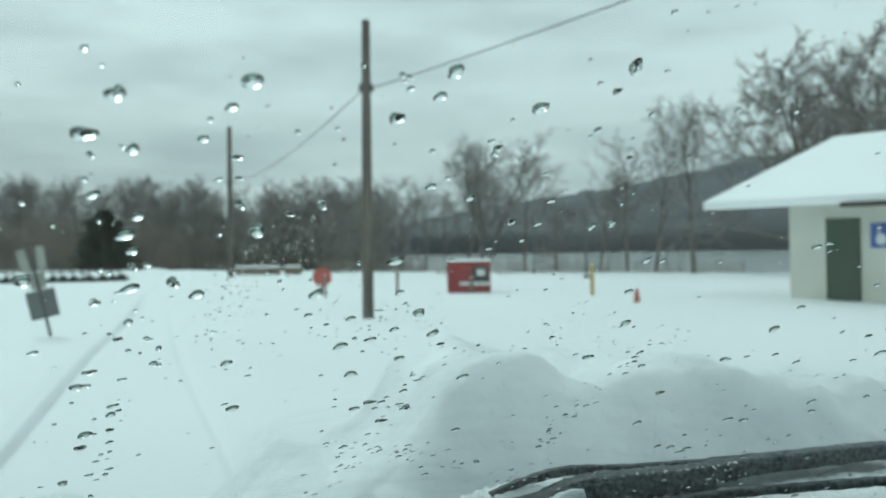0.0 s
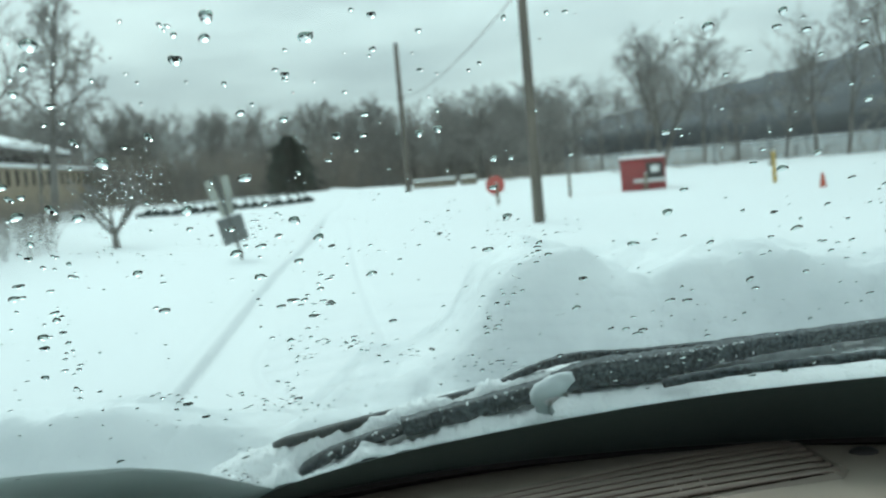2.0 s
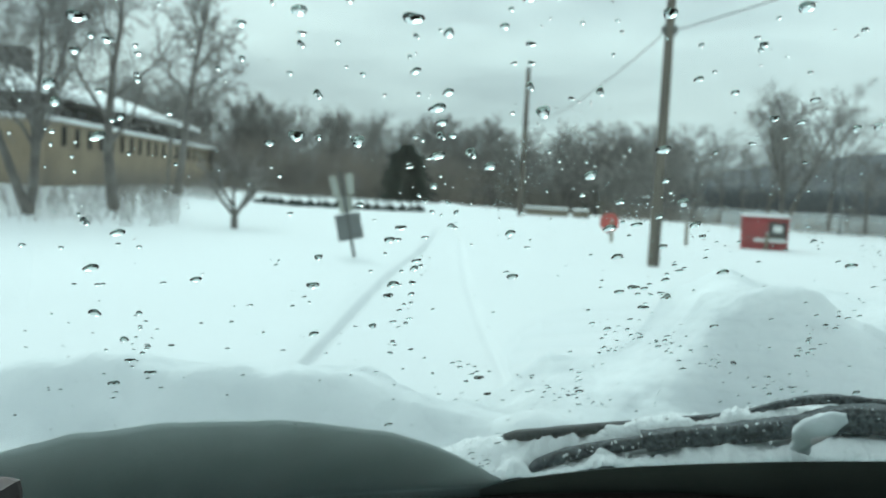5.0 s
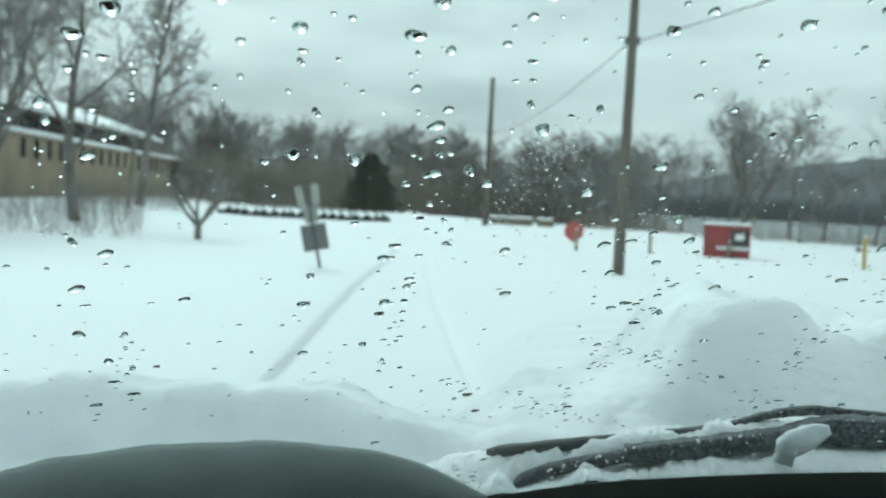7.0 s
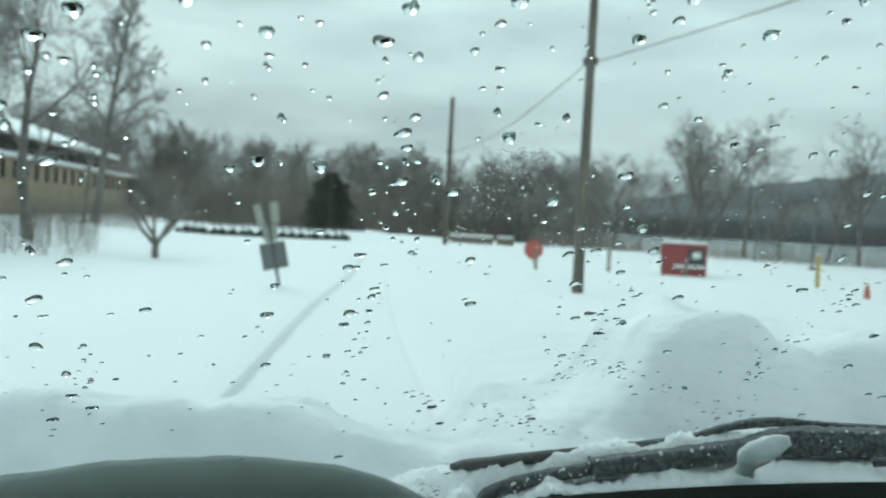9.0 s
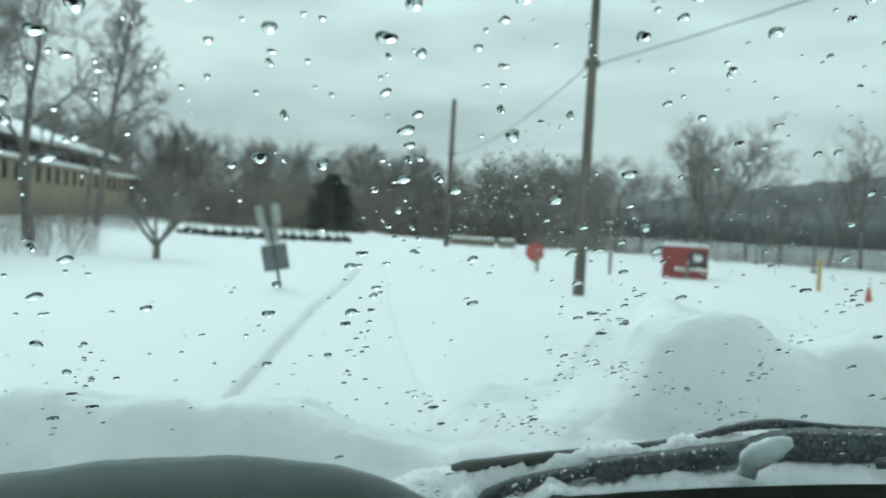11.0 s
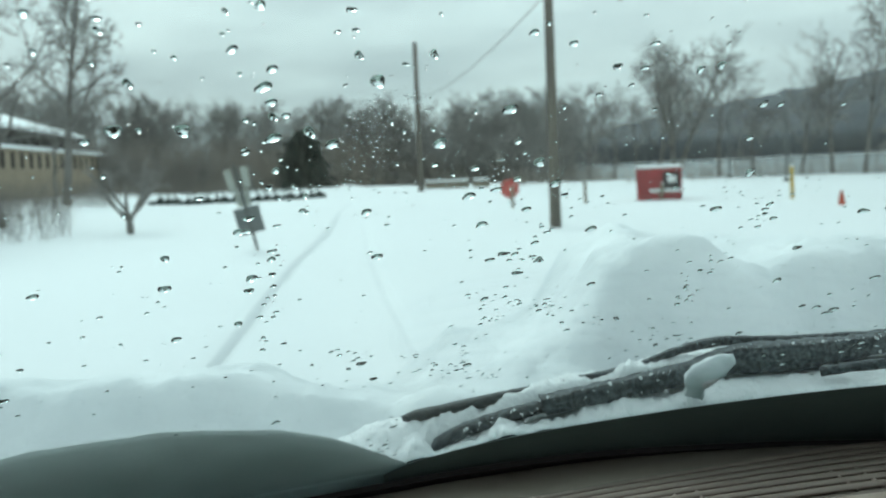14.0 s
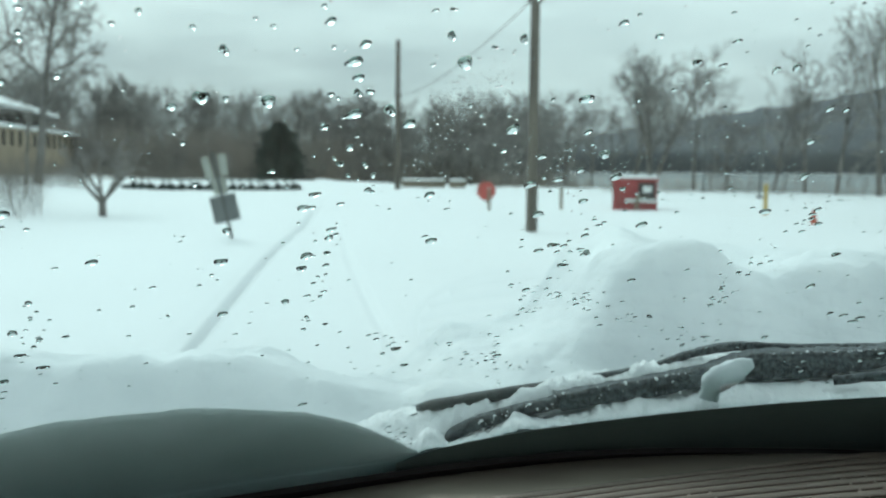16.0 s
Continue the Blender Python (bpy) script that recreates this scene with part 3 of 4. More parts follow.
# low grey snow-covered heaps near the red sign
for az, d, w in ((0.6, 62, 0.6), (1.9, 60, 0.8), (3.4, 59, 0.5)):
    ob = thing("timber_pile", "low grey timber pile under snow", "timber pile", "timber piles", at=on_ground(az, d))
    part("stack", boxed((-w, -0.4, -0.05), (w, 0.4, 0.42), 0.05), M_STAKE, ob)
    part("snow_cap", boxed((-w * 0.97, -0.38, 0.424), (w * 0.97, 0.38, 0.56), 0.06), M_ROOFSNOW, ob, "snow lying on the timber", True)

# long row of upturned rowing boats under snow
def boat_mesh(snow):
    vs, fs = [], []
    ns, nk = 9, 9
    for i in range(ns):
        f = i / (ns - 1)
        half = 0.62 * math.sin(math.pi * (0.12 + 0.8 * f)) ** 0.7
        top = 0.5 * math.sin(math.pi * (0.15 + 0.75 * f)) ** 0.4
        for k in range(nk):
            a = math.pi * k / (nk - 1)
            g = 1.02 if snow else 1.0
            z = math.sin(a) * top * g + (0.05 if snow else 0)
            vs.append((-math.cos(a) * half * g, -1.6 + 3.2 * f, z if not snow else max(z, 0.24)))
    for i in range(ns - 1):
        for k in range(nk - 1):
            a = i * nk + k
            fs.append((a, a + 1, a + 1 + nk, a + nk))
    if not snow:
        fs.append(tuple(range(nk)))
        fs.append(tuple((ns - 1) * nk + k for k in range(nk - 1, -1, -1)))
    else:
        for i in range(ns - 1):
            fs.append((i * nk + nk - 1, i * nk, (i + 1) * nk, (i + 1) * nk + nk - 1))
    return raw_mesh("snow_cap" if snow else "hull", vs, fs, M_ROOFSNOW if snow else M_TABLE)


hull_mesh, cap_mesh = boat_mesh(False), boat_mesh(True)
keel = boxed((-0.03, -1.4, 0.47), (0.03, 1.4, 0.6), 0.01)
boat = thing("rowing_boat", "upturned dark green rowing boat under snow in a long row", "boat", "row of upturned boats", at=on_ground(-15.6, 56), rz=20)
part("hull", hull_mesh, M_TABLE, boat)
part("snow_cap", cap_mesh, M_ROOFSNOW, boat, "snow lying on the upturned hull")
part("keel", keel, M_TABLE, boat)
a0, a1 = Vector(on_ground(-15.6, 56)), Vector(on_ground(-6.6, 54.5))
for i in range(1, 18):
    p = a0.lerp(a1, (i + rng.uniform(-0.18, 0.18)) / 17)
    copy_thing(boat, pose(p.x, p.y, height(p.x, p.y) - 0.03, 0, rng.uniform(-3, 3), 20 + rng.uniform(-6, 6)))


# ---- the brick house ----
def house(corner, yaw):
    ob = thing("house", "long tan brick house with dark upper storey and snowy roof", "house", at=corner, rz=yaw)
    L, D, H, R_ = 46.0, 14.0, 3.5, 7.6
    U0, U1, UH = 1.4, -7.0, 4.75
    part("wall", boxed((-L, 0, -1.5), (0, D, H), 0.0), M_BRICK, ob, "tan brick walls")
    part("parapet", boxed((-L - 0.2, -0.25, H + 0.004), (0.25, D + 0.2, H + 0.26), 0.05), M_ROOFSNOW, ob, "snow-capped ledge above the brickwork")
    part("upper_wall", boxed((-L + 0.3, U0, H + 0.264), (U1, D - U0, UH), 0.0), M_TRIM, ob, "dark upper storey")
    part("fascia", boxed((-L - 0.1, U0 - 1.0, UH + 0.004), (U1 + 0.8, D - U0 + 1.0, UH + 0.22), 0.01), M_TRIM, ob, "dark eaves board")
    # hipped roof under snow
    y0, y1, x0, x1, z0 = U0 - 1.05, D - U0 + 1.05, -L - 0.15, U1 + 0.85, UH + 0.224
    b = bmesh.new()
    vs = [b.verts.new(c) for c in ((x0, y0, z0), (x1, y0, z0), (x1, y1, z0), (x0, y1, z0), (x0, y0, z0 + 0.3), (x1, y0, z0 + 0.3), (x1, y1, z0 + 0.3), (x0, y1, z0 + 0.3), (x0 + 5, D / 2, R_), (x1 - 6, D / 2, R_))]
    for f in ((0, 3, 2, 1), (0, 1, 5, 4), (1, 2, 6, 5), (2, 3, 7, 6), (3, 0, 4, 7), (4, 5, 9, 8), (6, 7, 8, 9), (5, 6, 9), (7, 4, 8)):
        b.faces.new([vs[k] for k in f])
    part("roof", b, M_ROOFSNOW, ob, "low hipped roof under snow")
    for i in range(15):
        x = U1 - 1.6 - i * 2.5
        w = part("window", boxed((x - 0.95, U0 - 0.05, H + 0.45), (x + 0.95, U0 - 0.004, UH - 0.14), 0.0), M_TRIM, ob)
        part("pane", boxed((x - 0.86, U0 - 0.075, H + 0.53), (x + 0.86, U0 - 0.054, UH - 0.22), 0.0), M_PANE, w)
    for i in range(20):
        x = -1.2 - i * 2.2
        w = part("window", boxed((x - 0.36, -0.045, H - 1.35), (x + 0.36, -0.004, H - 0.2), 0.0), M_TRIM, ob)
        part("pane", boxed((x - 0.29, -0.07, H - 1.28), (x + 0.29, -0.05, H - 0.27), 0.0), M_PANE, w)
    part("chimney", boxed((-33.6, D / 2 - 0.9, R_ - 0.8), (-32.0, D / 2 + 0.9, R_ + 1.3), 0.03), M_TRIM, ob, "dark square chimney")


hx, hy, hz = on_ground(-18.4, 100)
house((hx, hy, hz + 0.1), 97)


# ---- the washroom building ----
def washroom():
    ob = thing("washroom_building", "cream block washroom with green doors and a snowy roof", "building", at=(14.0, 22.0, 0), rz=-66)
    # local x runs along the door wall towards the viewer's right; y goes back
    L, D, H = 8.0, 11.0, 2.45
    part("wall", boxed((0, 0, -0.3), (L, D, H), 0.0), M_BLOCK, ob, "cream painted block walls")
    for x0, x1 in ((1.05, 1.95), (3.0, 4.05)):
        dr = part("door", boxed((x0, -0.06, 0.0), (x1, -0.005, 2.08), 0.01), M_GREEN, ob, "dark green steel door")
        part("door_handle", boxed((x1 - 0.14, -0.12, 0.98), (x1 - 0.06, -0.062, 1.06), 0.01), M_POST, dr)
        part("door_frame", boxed((x0 - 0.07, -0.045, 0.0), (x0 - 0.004, -0.004, 2.15), 0.0), M_BLOCK, dr)
    part("shutter", boxed((6.3, -0.06, 0.0), (9.6, -0.005, 2.3), 0.01), M_GREEN, ob, "wide green roller shutter")
    pl = part("sign_plate", boxed((2.2, -0.03, 1.35), (2.72, -0.005, 1.95), 0.004), M_BLUE, ob, "blue wheelchair-access sign")
    b = bmesh.new()
    bmesh.ops.create_cone(b, cap_ends=True, segments=20, radius1=0.13, radius2=0.13, depth=0.006, matrix=Matrix.Translation((2.47, -0.036, 1.55)) @ pose(0, 0, 0, 90))
    box(b, (2.40, -0.04, 1.56), (2.44, -0.033, 1.86))
    box(b, (2.40, -0.04, 1.62), (2.58, -0.033, 1.66))
    part("symbol", b, M_WHITE, pl, "white wheelchair symbol")
    # shallow gable roof with a deep overhang
    for y0, y1, z0, z1 in ((-0.9, D / 2, H - 0.05, H + 2.1), (D / 2, D + 0.9, H + 2.1, H - 0.05)):
        b = bmesh.new()
        vs = [b.verts.new(c) for c in ((-2.0, y0, z0), (L + 1, y0, z0), (L + 1, y1, z1), (-2.0, y1, z1), (-2.0, y0, z0 + 0.22), (L + 1, y0, z0 + 0.22), (L + 1, y1, z1 + 0.22), (-2.0, y1, z1 + 0.22))]
        for f in ((0, 3, 2, 1), (4, 5, 6, 7), (0, 1, 5, 4), (1, 2, 6, 5), (2, 3, 7, 6), (3, 0, 4, 7)):
            b.faces.new([vs[k] for k in f])
        part("roof", b, M_ROOFSNOW, ob, "snow-covered roof slope")
    part("gutter", boxed((2.0, -1.0, H - 0.14), (L + 1, -0.904, H - 0.02), 0.01), M_TRIM, ob, "dark metal gutter")


washroom()


# ---- the car ----
def glass_y(x, z):
    return 2.5424 - 1.3588 * z + 0.2732 * x - 0.3381 * x * x


def glass_out(x, z):
    """The outward normal of the windscreen."""
    return Vector((-(0.2732 - 0.6762 * x), 1.0, 1.3588)).normalized()


def on_glass(x, z, off=0.0):
    return Vector((x, glass_y(x, z), z)) + glass_out(x, z) * off


SEAL_X = [-0.62, -0.45, -0.34, -0.23, -0.1, 0.0, 0.2, 0.5, 0.9, 1.4]
SEAL_Z = [1.035, 1.052, 1.060, 1.063, 1.067, 1.070, 1.073, 1.073, 1.06, 0.99]


def seal_z(x):
    return lerp(x, SEAL_X, SEAL_Z)


car = thing("car", "car seen from the driver's seat, bonnet heaped with snow", "car", at=(0, 0, 0))

# windscreen pane, 5 mm thick
vs, fs = [], []
xs, nz = list(np.linspace(-0.62, 1.4, 42)), 30
for side in (0.0, 0.005):
    for j in range(nz):
        for x in xs:
            lo = seal_z(x) - 0.01
            z = lo + (1.86 - lo) * j / (nz - 1)
            vs.append(tuple(on_glass(x, z, side)))
m, half = len(xs), len(xs) * nz
for j in range(nz - 1):
    for k in range(m - 1):
        a = j * m + k
        fs.append((a, a + 1, a + 1 + m, a + m))
        a += half
        fs.append((a, a + m, a + 1 + m, a + 1))
for k in range(m - 1):
    fs.append((k + 1, k, k + half, k + 1 + half))
    a = (nz - 1) * m + k
    fs.append((a, a + 1, a + 1 + half, a + half))
for j in range(nz - 1):
    a = j * m
    fs.append((a, a + m, a + m + half, a + half))
    a = j * m + m - 1
    fs.append((a + m, a, a + half, a + m + half))
pane = part("windscreen", raw_mesh("windscreen", vs, fs, M_GLASS), M_GLASS, car, "tinted curved windscreen wet with drops")
pane.visible_shadow = False

# black enamel band and rubber seal along the foot of the glass
FRIT_X, FRIT_Z = [-0.06, -0.02, 0.1, 0.3, 0.45, 0.55, 0.75, 1.1, 1.4], [1.085, 1.108, 1.133, 1.157, 1.174, 1.184, 1.198, 1.185, 1.13]


def strip(lo, hi, off0, off1, x0, x1, n=60):
    """A thin curved slab on the glass between two heights."""
    a, b = [], []
    for off in (off0, off1):
        for i in range(n):
            x = x0 + (x1 - x0) * i / (n - 1)
            a.append(tuple(on_glass(x, lo(x), off)))
            a.append(tuple(on_glass(x, hi(x), off)))
    h = 2 * n
    for i in range(n - 1):
        p = 2 * i
        b += [(p, p + 2, p + 3, p + 1), (h + p, h + p + 1, h + p + 3, h + p + 2), (p, h + p, h + p + 2, p + 2), (p + 1, p + 3, h + p + 3, h + p + 1)]
    b += [(0, 1, h + 1, h), (h - 2, 2 * h - 2, 2 * h - 1, h - 1)]
    return a, b


# The band's colour includes a painted reflection veil.
part("enamel_band", raw_mesh("enamel_band", *strip(lambda x: seal_z(x) - 0.005, lambda x: lerp(x, FRIT_X, FRIT_Z) - 0.005, -0.0022, -0.0015, -0.055, 1.36), M_FRIT, False), M_FRIT, car, "black enamel band at the foot of the glass, painted reflection veil")
part("seal", raw_mesh("seal", *strip(lambda x: seal_z(x) - 0.012, lambda x: seal_z(x) + 0.006 + 0.004 * math.sin(x * 9), -0.012, -0.005, -0.62, 1.38), M_RUBBER, False), M_RUBBER, car, "black rubber windscreen seal")


# dashboard top
def dash_z(x, y):
    edge = glass_y(x, seal_z(x))
    f = max(0.0, min(1.0, (edge - y) / 0.30))
    return (seal_z(x) - 0.014) * (1 - f) + 1.068 * f - 0.35 * max(0, 0.55 - y) ** 1.5 + 0.004 * math.sin(x * 5) + 0.024 * min(1.0, max(0.0, (x - 0.12) / 0.5)) * (1 - (1 - min(1.0, f * 3)) ** 2)


vs, fs = [], []
xs, nj = list(np.linspace(-0.62, 1.38, 140)), 130
for x in xs:
    edge = glass_y(x, seal_z(x)) - 0.006
    for j in range(nj):
        y = edge + (0.30 - edge) * j / (nj - 1)
        vs.append((x, y, dash_z(x, y)))
    vs.append((x, 0.29, 0.72))
    vs.append((x, edge, 0.72))
k = nj + 2
for i in range(len(xs) - 1):
    for j in range(k):
        a, b = i * k + j, i * k + (j + 1) % k
        fs.append((a, a + k, b + k, b))
fs.append(tuple(range(k)))
fs.append(tuple((len(xs) - 1) * k + j for j in range(k - 1, -1, -1)))
dash = part("dashboard", raw_mesh("dashboard", vs, fs, M_DASH), M_DASH, car, "beige moulded dashboard top")


def vent(x0, x1, y_lo, y_hi, tilt_y, bars, split):
    """A flush defroster grille: rim, black sheet for the throat's shade, and long bars with short cross ribs."""
    def outline(g, dz):
        pts, r = [], (y_hi - y_lo) / 2 - g
        yc = (y_lo + y_hi) / 2
        for i in range(13):
            a = math.pi / 2 + math.pi * i / 12
            pts.append((x0 + 1.5 * r + g + 1.5 * r * math.cos(a), yc + r * math.sin(a)))
        pts += [(x1 - g - 0.02, yc - r), (x1 - g, yc - r + 0.02), (x1 - g, yc + r - 0.02), (x1 - g - 0.02, yc + r)]
        out = []
        for x, y in pts:
            yy = yc + (y - yc) * (1 + 0.42 * (x - x0) / (x1 - x0)) + tilt_y * (x - x0)
            out.append((x, yy, dash_z(x, yy) + dz))
        return out
    a, b = outline(0.0, 0.0008), outline(0.008, 0.005)
    n_ = len(a)
    rim_v = a + b + outline(0.012, 0.0028)
    rim_f = [(i, (i + 1) % n_, n_ + (i + 1) % n_, n_ + i) for i in range(n_)] + [(n_ + i, n_ + (i + 1) % n_, 2 * n_ + (i + 1) % n_, 2 * n_ + i) for i in range(n_)]
    v = part("vent", raw_mesh("vent", rim_v, rim_f, M_VENT, False), M_VENT, dash, "long slatted windscreen vent")
    # No real opening here: a flat black sheet paints the shade inside.
    part("throat", raw_mesh("throat", outline(0.010, 0.0014), [tuple(range(n_))], M_THROAT_SHADE, False), M_THROAT_SHADE, v, "black sheet painted as the shaded opening")
    r_, yc = (y_hi - y_lo) / 2 - 0.010, (y_lo + y_hi) / 2
    for i in range(bars):
        u = -1 + 2 * (i + 0.5) / bars
        inset = 1.5 * r_ * (1 - math.sqrt(max(0, 1 - u * u))) + 0.012
        pts = []
        for q in range(25):
            x = x0 + inset + (x1 - 0.016 - x0 - inset) * q / 24
            y = yc + u * r_ * (1 + 0.42 * (x - x0) / (x1 - x0)) + tilt_y * (x - x0)
            pts.append((x, y, dash_z(x, y) + 0.0036))
        part("slat", raw_mesh("slat", *sweep(pts, 0.0066, 10, 0.42), M_VENT), M_VENT, v)
    for x in split:
        pts = []
        for q in range(9):
            y = yc + r_ * (-0.95 + 0.85 * q / 8) * (1 + 0.42 * (x - x0) / (x1 - x0)) + tilt_y * (x - x0)
            pts.append((x, y, dash_z(x, y) + 0.0024))
        part("rib", raw_mesh("rib", *sweep(pts, 0.0025, 5), M_VENT), M_VENT, v)


vent(0.0, 0.655, 0.838, 0.976, 0.148, 7, (0.27, 0.295, 0.455, 0.485))
vent(0.76, 1.25, 0.93, 1.02, -0.03, 5, (0.9, 1.05))
b = bmesh.new()
bmesh.ops.create_uvsphere(b, u_segments=20, v_segments=10, radius=0.014, matrix=Matrix.Translation((0.705, 1.005, dash_z(0.705, 1.005))) @ Matrix.Diagonal((1.3, 1, 0.5, 1)))
part("light_sensor", b, M_BLACK, dash, "small domed black light sensor", True)
part("gauge_hood", boxed((-0.60, 0.50, 0.95), (-0.395, 0.60, 1.213), 0.012), M_RUBBER, dash, "black corner housing")


# wipers: blade, arm and holder, caked with ice
def wiper(label, arm, arm_r, blade, blade_r, seed, blade_mat):
    ob = new("wiper")
    ob.parent = car
    tagged(ob, label)
    a = between(arm, 120)
    part("arm", raw_mesh("arm", *sweep(a, [r for r in (arm_r if isinstance(arm_r, list) else [arm_r] * 40) for _ in range(3)], 16, 0.85, wobble=0.2, seed=seed, square=0.85), M_WIPER), M_WIPER, ob, "icy black arm")
    bl = between(blade, 44)
    part("blade", raw_mesh("blade", *sweep(bl, [blade_r * min(1, 0.45 + 0.2 * i) for i in range(44)], 12, 0.9, wobble=0.12, seed=seed + 1, square=0.85), blade_mat), blade_mat, ob, "black rubber blade")
    return ob


wa = wiper("black windscreen wiper lying parked in snow",
           [(0.1742, 1.1060, 1.1742), (0.2304, 1.1060, 1.1823), (0.2703, 1.1050, 1.1895), (0.3061, 1.1050, 1.2038), (0.3429, 1.1050, 1.2130), (0.3797, 1.1060, 1.2171), (0.4114, 1.1101, 1.2151), (0.4604, 1.1121, 1.2120), (0.6138, 1.1060, 1.2140), (0.8182, 1.0958, 1.2222), (0.9716, 1.0753, 1.2243)], [0.0052] * 8 + [0.0062] * 12 + [0.0078] * 20,
           [(-0.0302, 1.1040, 1.1400), (0.0311, 1.1050, 1.1492), (0.0965, 1.1060, 1.1599), (0.1947, 1.1060, 1.1727), (0.2253, 1.1060, 1.1768)], 0.0078, 3, M_BLADE)
# centre line of the frosted wiper: along x, its height, and half its depth
WB_X = [0.142, 0.19, 0.246, 0.30, 0.335, 0.36, 0.381, 0.45, 0.523, 0.62, 0.80, 0.95]
WB_Z = [1.1560, 1.1630, 1.1710, 1.181, 1.1875, 1.195, 1.200, 1.201, 1.206, 1.215, 1.222, 1.224]
WB_R = [0.0115, 0.0125, 0.0135, 0.0135, 0.0132, 0.016, 0.0185, 0.0190, 0.0150, 0.0120, 0.0115, 0.0115]
wb_pts = [(x, 1.076, z) for x, z in zip(WB_X, WB_Z)]
wb_span = between(wb_pts, 40)
wb = wiper("frost-covered wiper with a thick jointed arm", wb_pts, [lerp(p[0], WB_X, WB_R) for p in wb_span],
           [(0.006, 1.070, 1.110), (0.020, 1.074, 1.118), (0.048, 1.075, 1.1305), (0.095, 1.076, 1.143), (0.150, 1.077, 1.1545)], 0.0088, 8, M_WIPER)
part("joint", boxed((-0.016, -0.013, -0.011), (0.02, 0.013, 0.011), 0.004, pose(0.160, 1.072, 1.158, 0, -9, 0)), M_WIPER, wb, "square blade joint")
part("claw", raw_mesh("claw", *sweep(between([(0.40, 1.062, 1.160), (0.45, 1.062, 1.1635), (0.516, 1.060, 1.169), (0.60, 1.056, 1.174), (0.72, 1.05, 1.182)], 30), 0.0035, 7, wobble=0.5, seed=4), M_WIPER), M_WIPER, wb, "thin lower blade edge")

part("link", raw_mesh("link", *sweep(between([(0.47, 1.030, 1.189), (0.498, 1.018, 1.195), (0.546, 1.002, 1.203), (0.61, 0.988, 1.2075), (0.712, 0.960, 1.2155), (0.85, 0.915, 1.222)], 40), 0.0055, 8, wobble=0.35, seed=9, square=0.6), M_WIPER), M_WIPER, wb, "thin icy lower link")


# snow packed against the driver's corner of the glass
def lumpy(name, fn, nu, nv, mat, label, category, closed=False):
    vs, fs = [], []
    for j in range(nv):
        for i in range(nu):
            vs.append(tuple(fn(i / (nu - 1), j / (nv - 1))))
    for j in range(nv - 1):
        for i in range(nu - 1):
            a = j * nu + i
            fs.append((a, a + 1, a + 1 + nu, a + nu))
    return tagged(new(name, raw_mesh(name, vs, fs, mat)), label, category)


HX, HZ = [-0.64, -0.52, -0.485, -0.43, -0.36, -0.30, -0.22, -0.15, -0.10, -0.07, -0.045, -0.025], [1.11, 1.172, 1.190, 1.207, 1.216, 1.217, 1.210, 1.192, 1.163, 1.138, 1.113, 1.094]


def slab(u, v):
    # v from 0 to 0.5: the face against the glass, upwards; 0.5 to 1: the back, downwards
    x = -0.64 + 0.615 * u
    lo, hi = seal_z(x) - 0.02, max(lerp(x, HX, HZ), seal_z(x) + 0.003)
    hi += 0.0025 * fbm(x * 22, 0.0, 4.0)
    if v <= 0.5:
        f = v * 2
        return on_glass(x, lo + (hi - lo) * f, 0.0065 + 0.0015 * f ** 6)
    f = (v - 0.5) * 2
    p = on_glass(x, hi, 0.008)
    return p + Vector((0, 0.27 * f, -0.125 * f + 0.006 * fbm(x * 15, f * 3) * min(1, f * 3)))


lumpy("packed_snow", slab, 110, 40, M_SLUSH, "grey packed wet snow pressed against the windscreen", "snow")


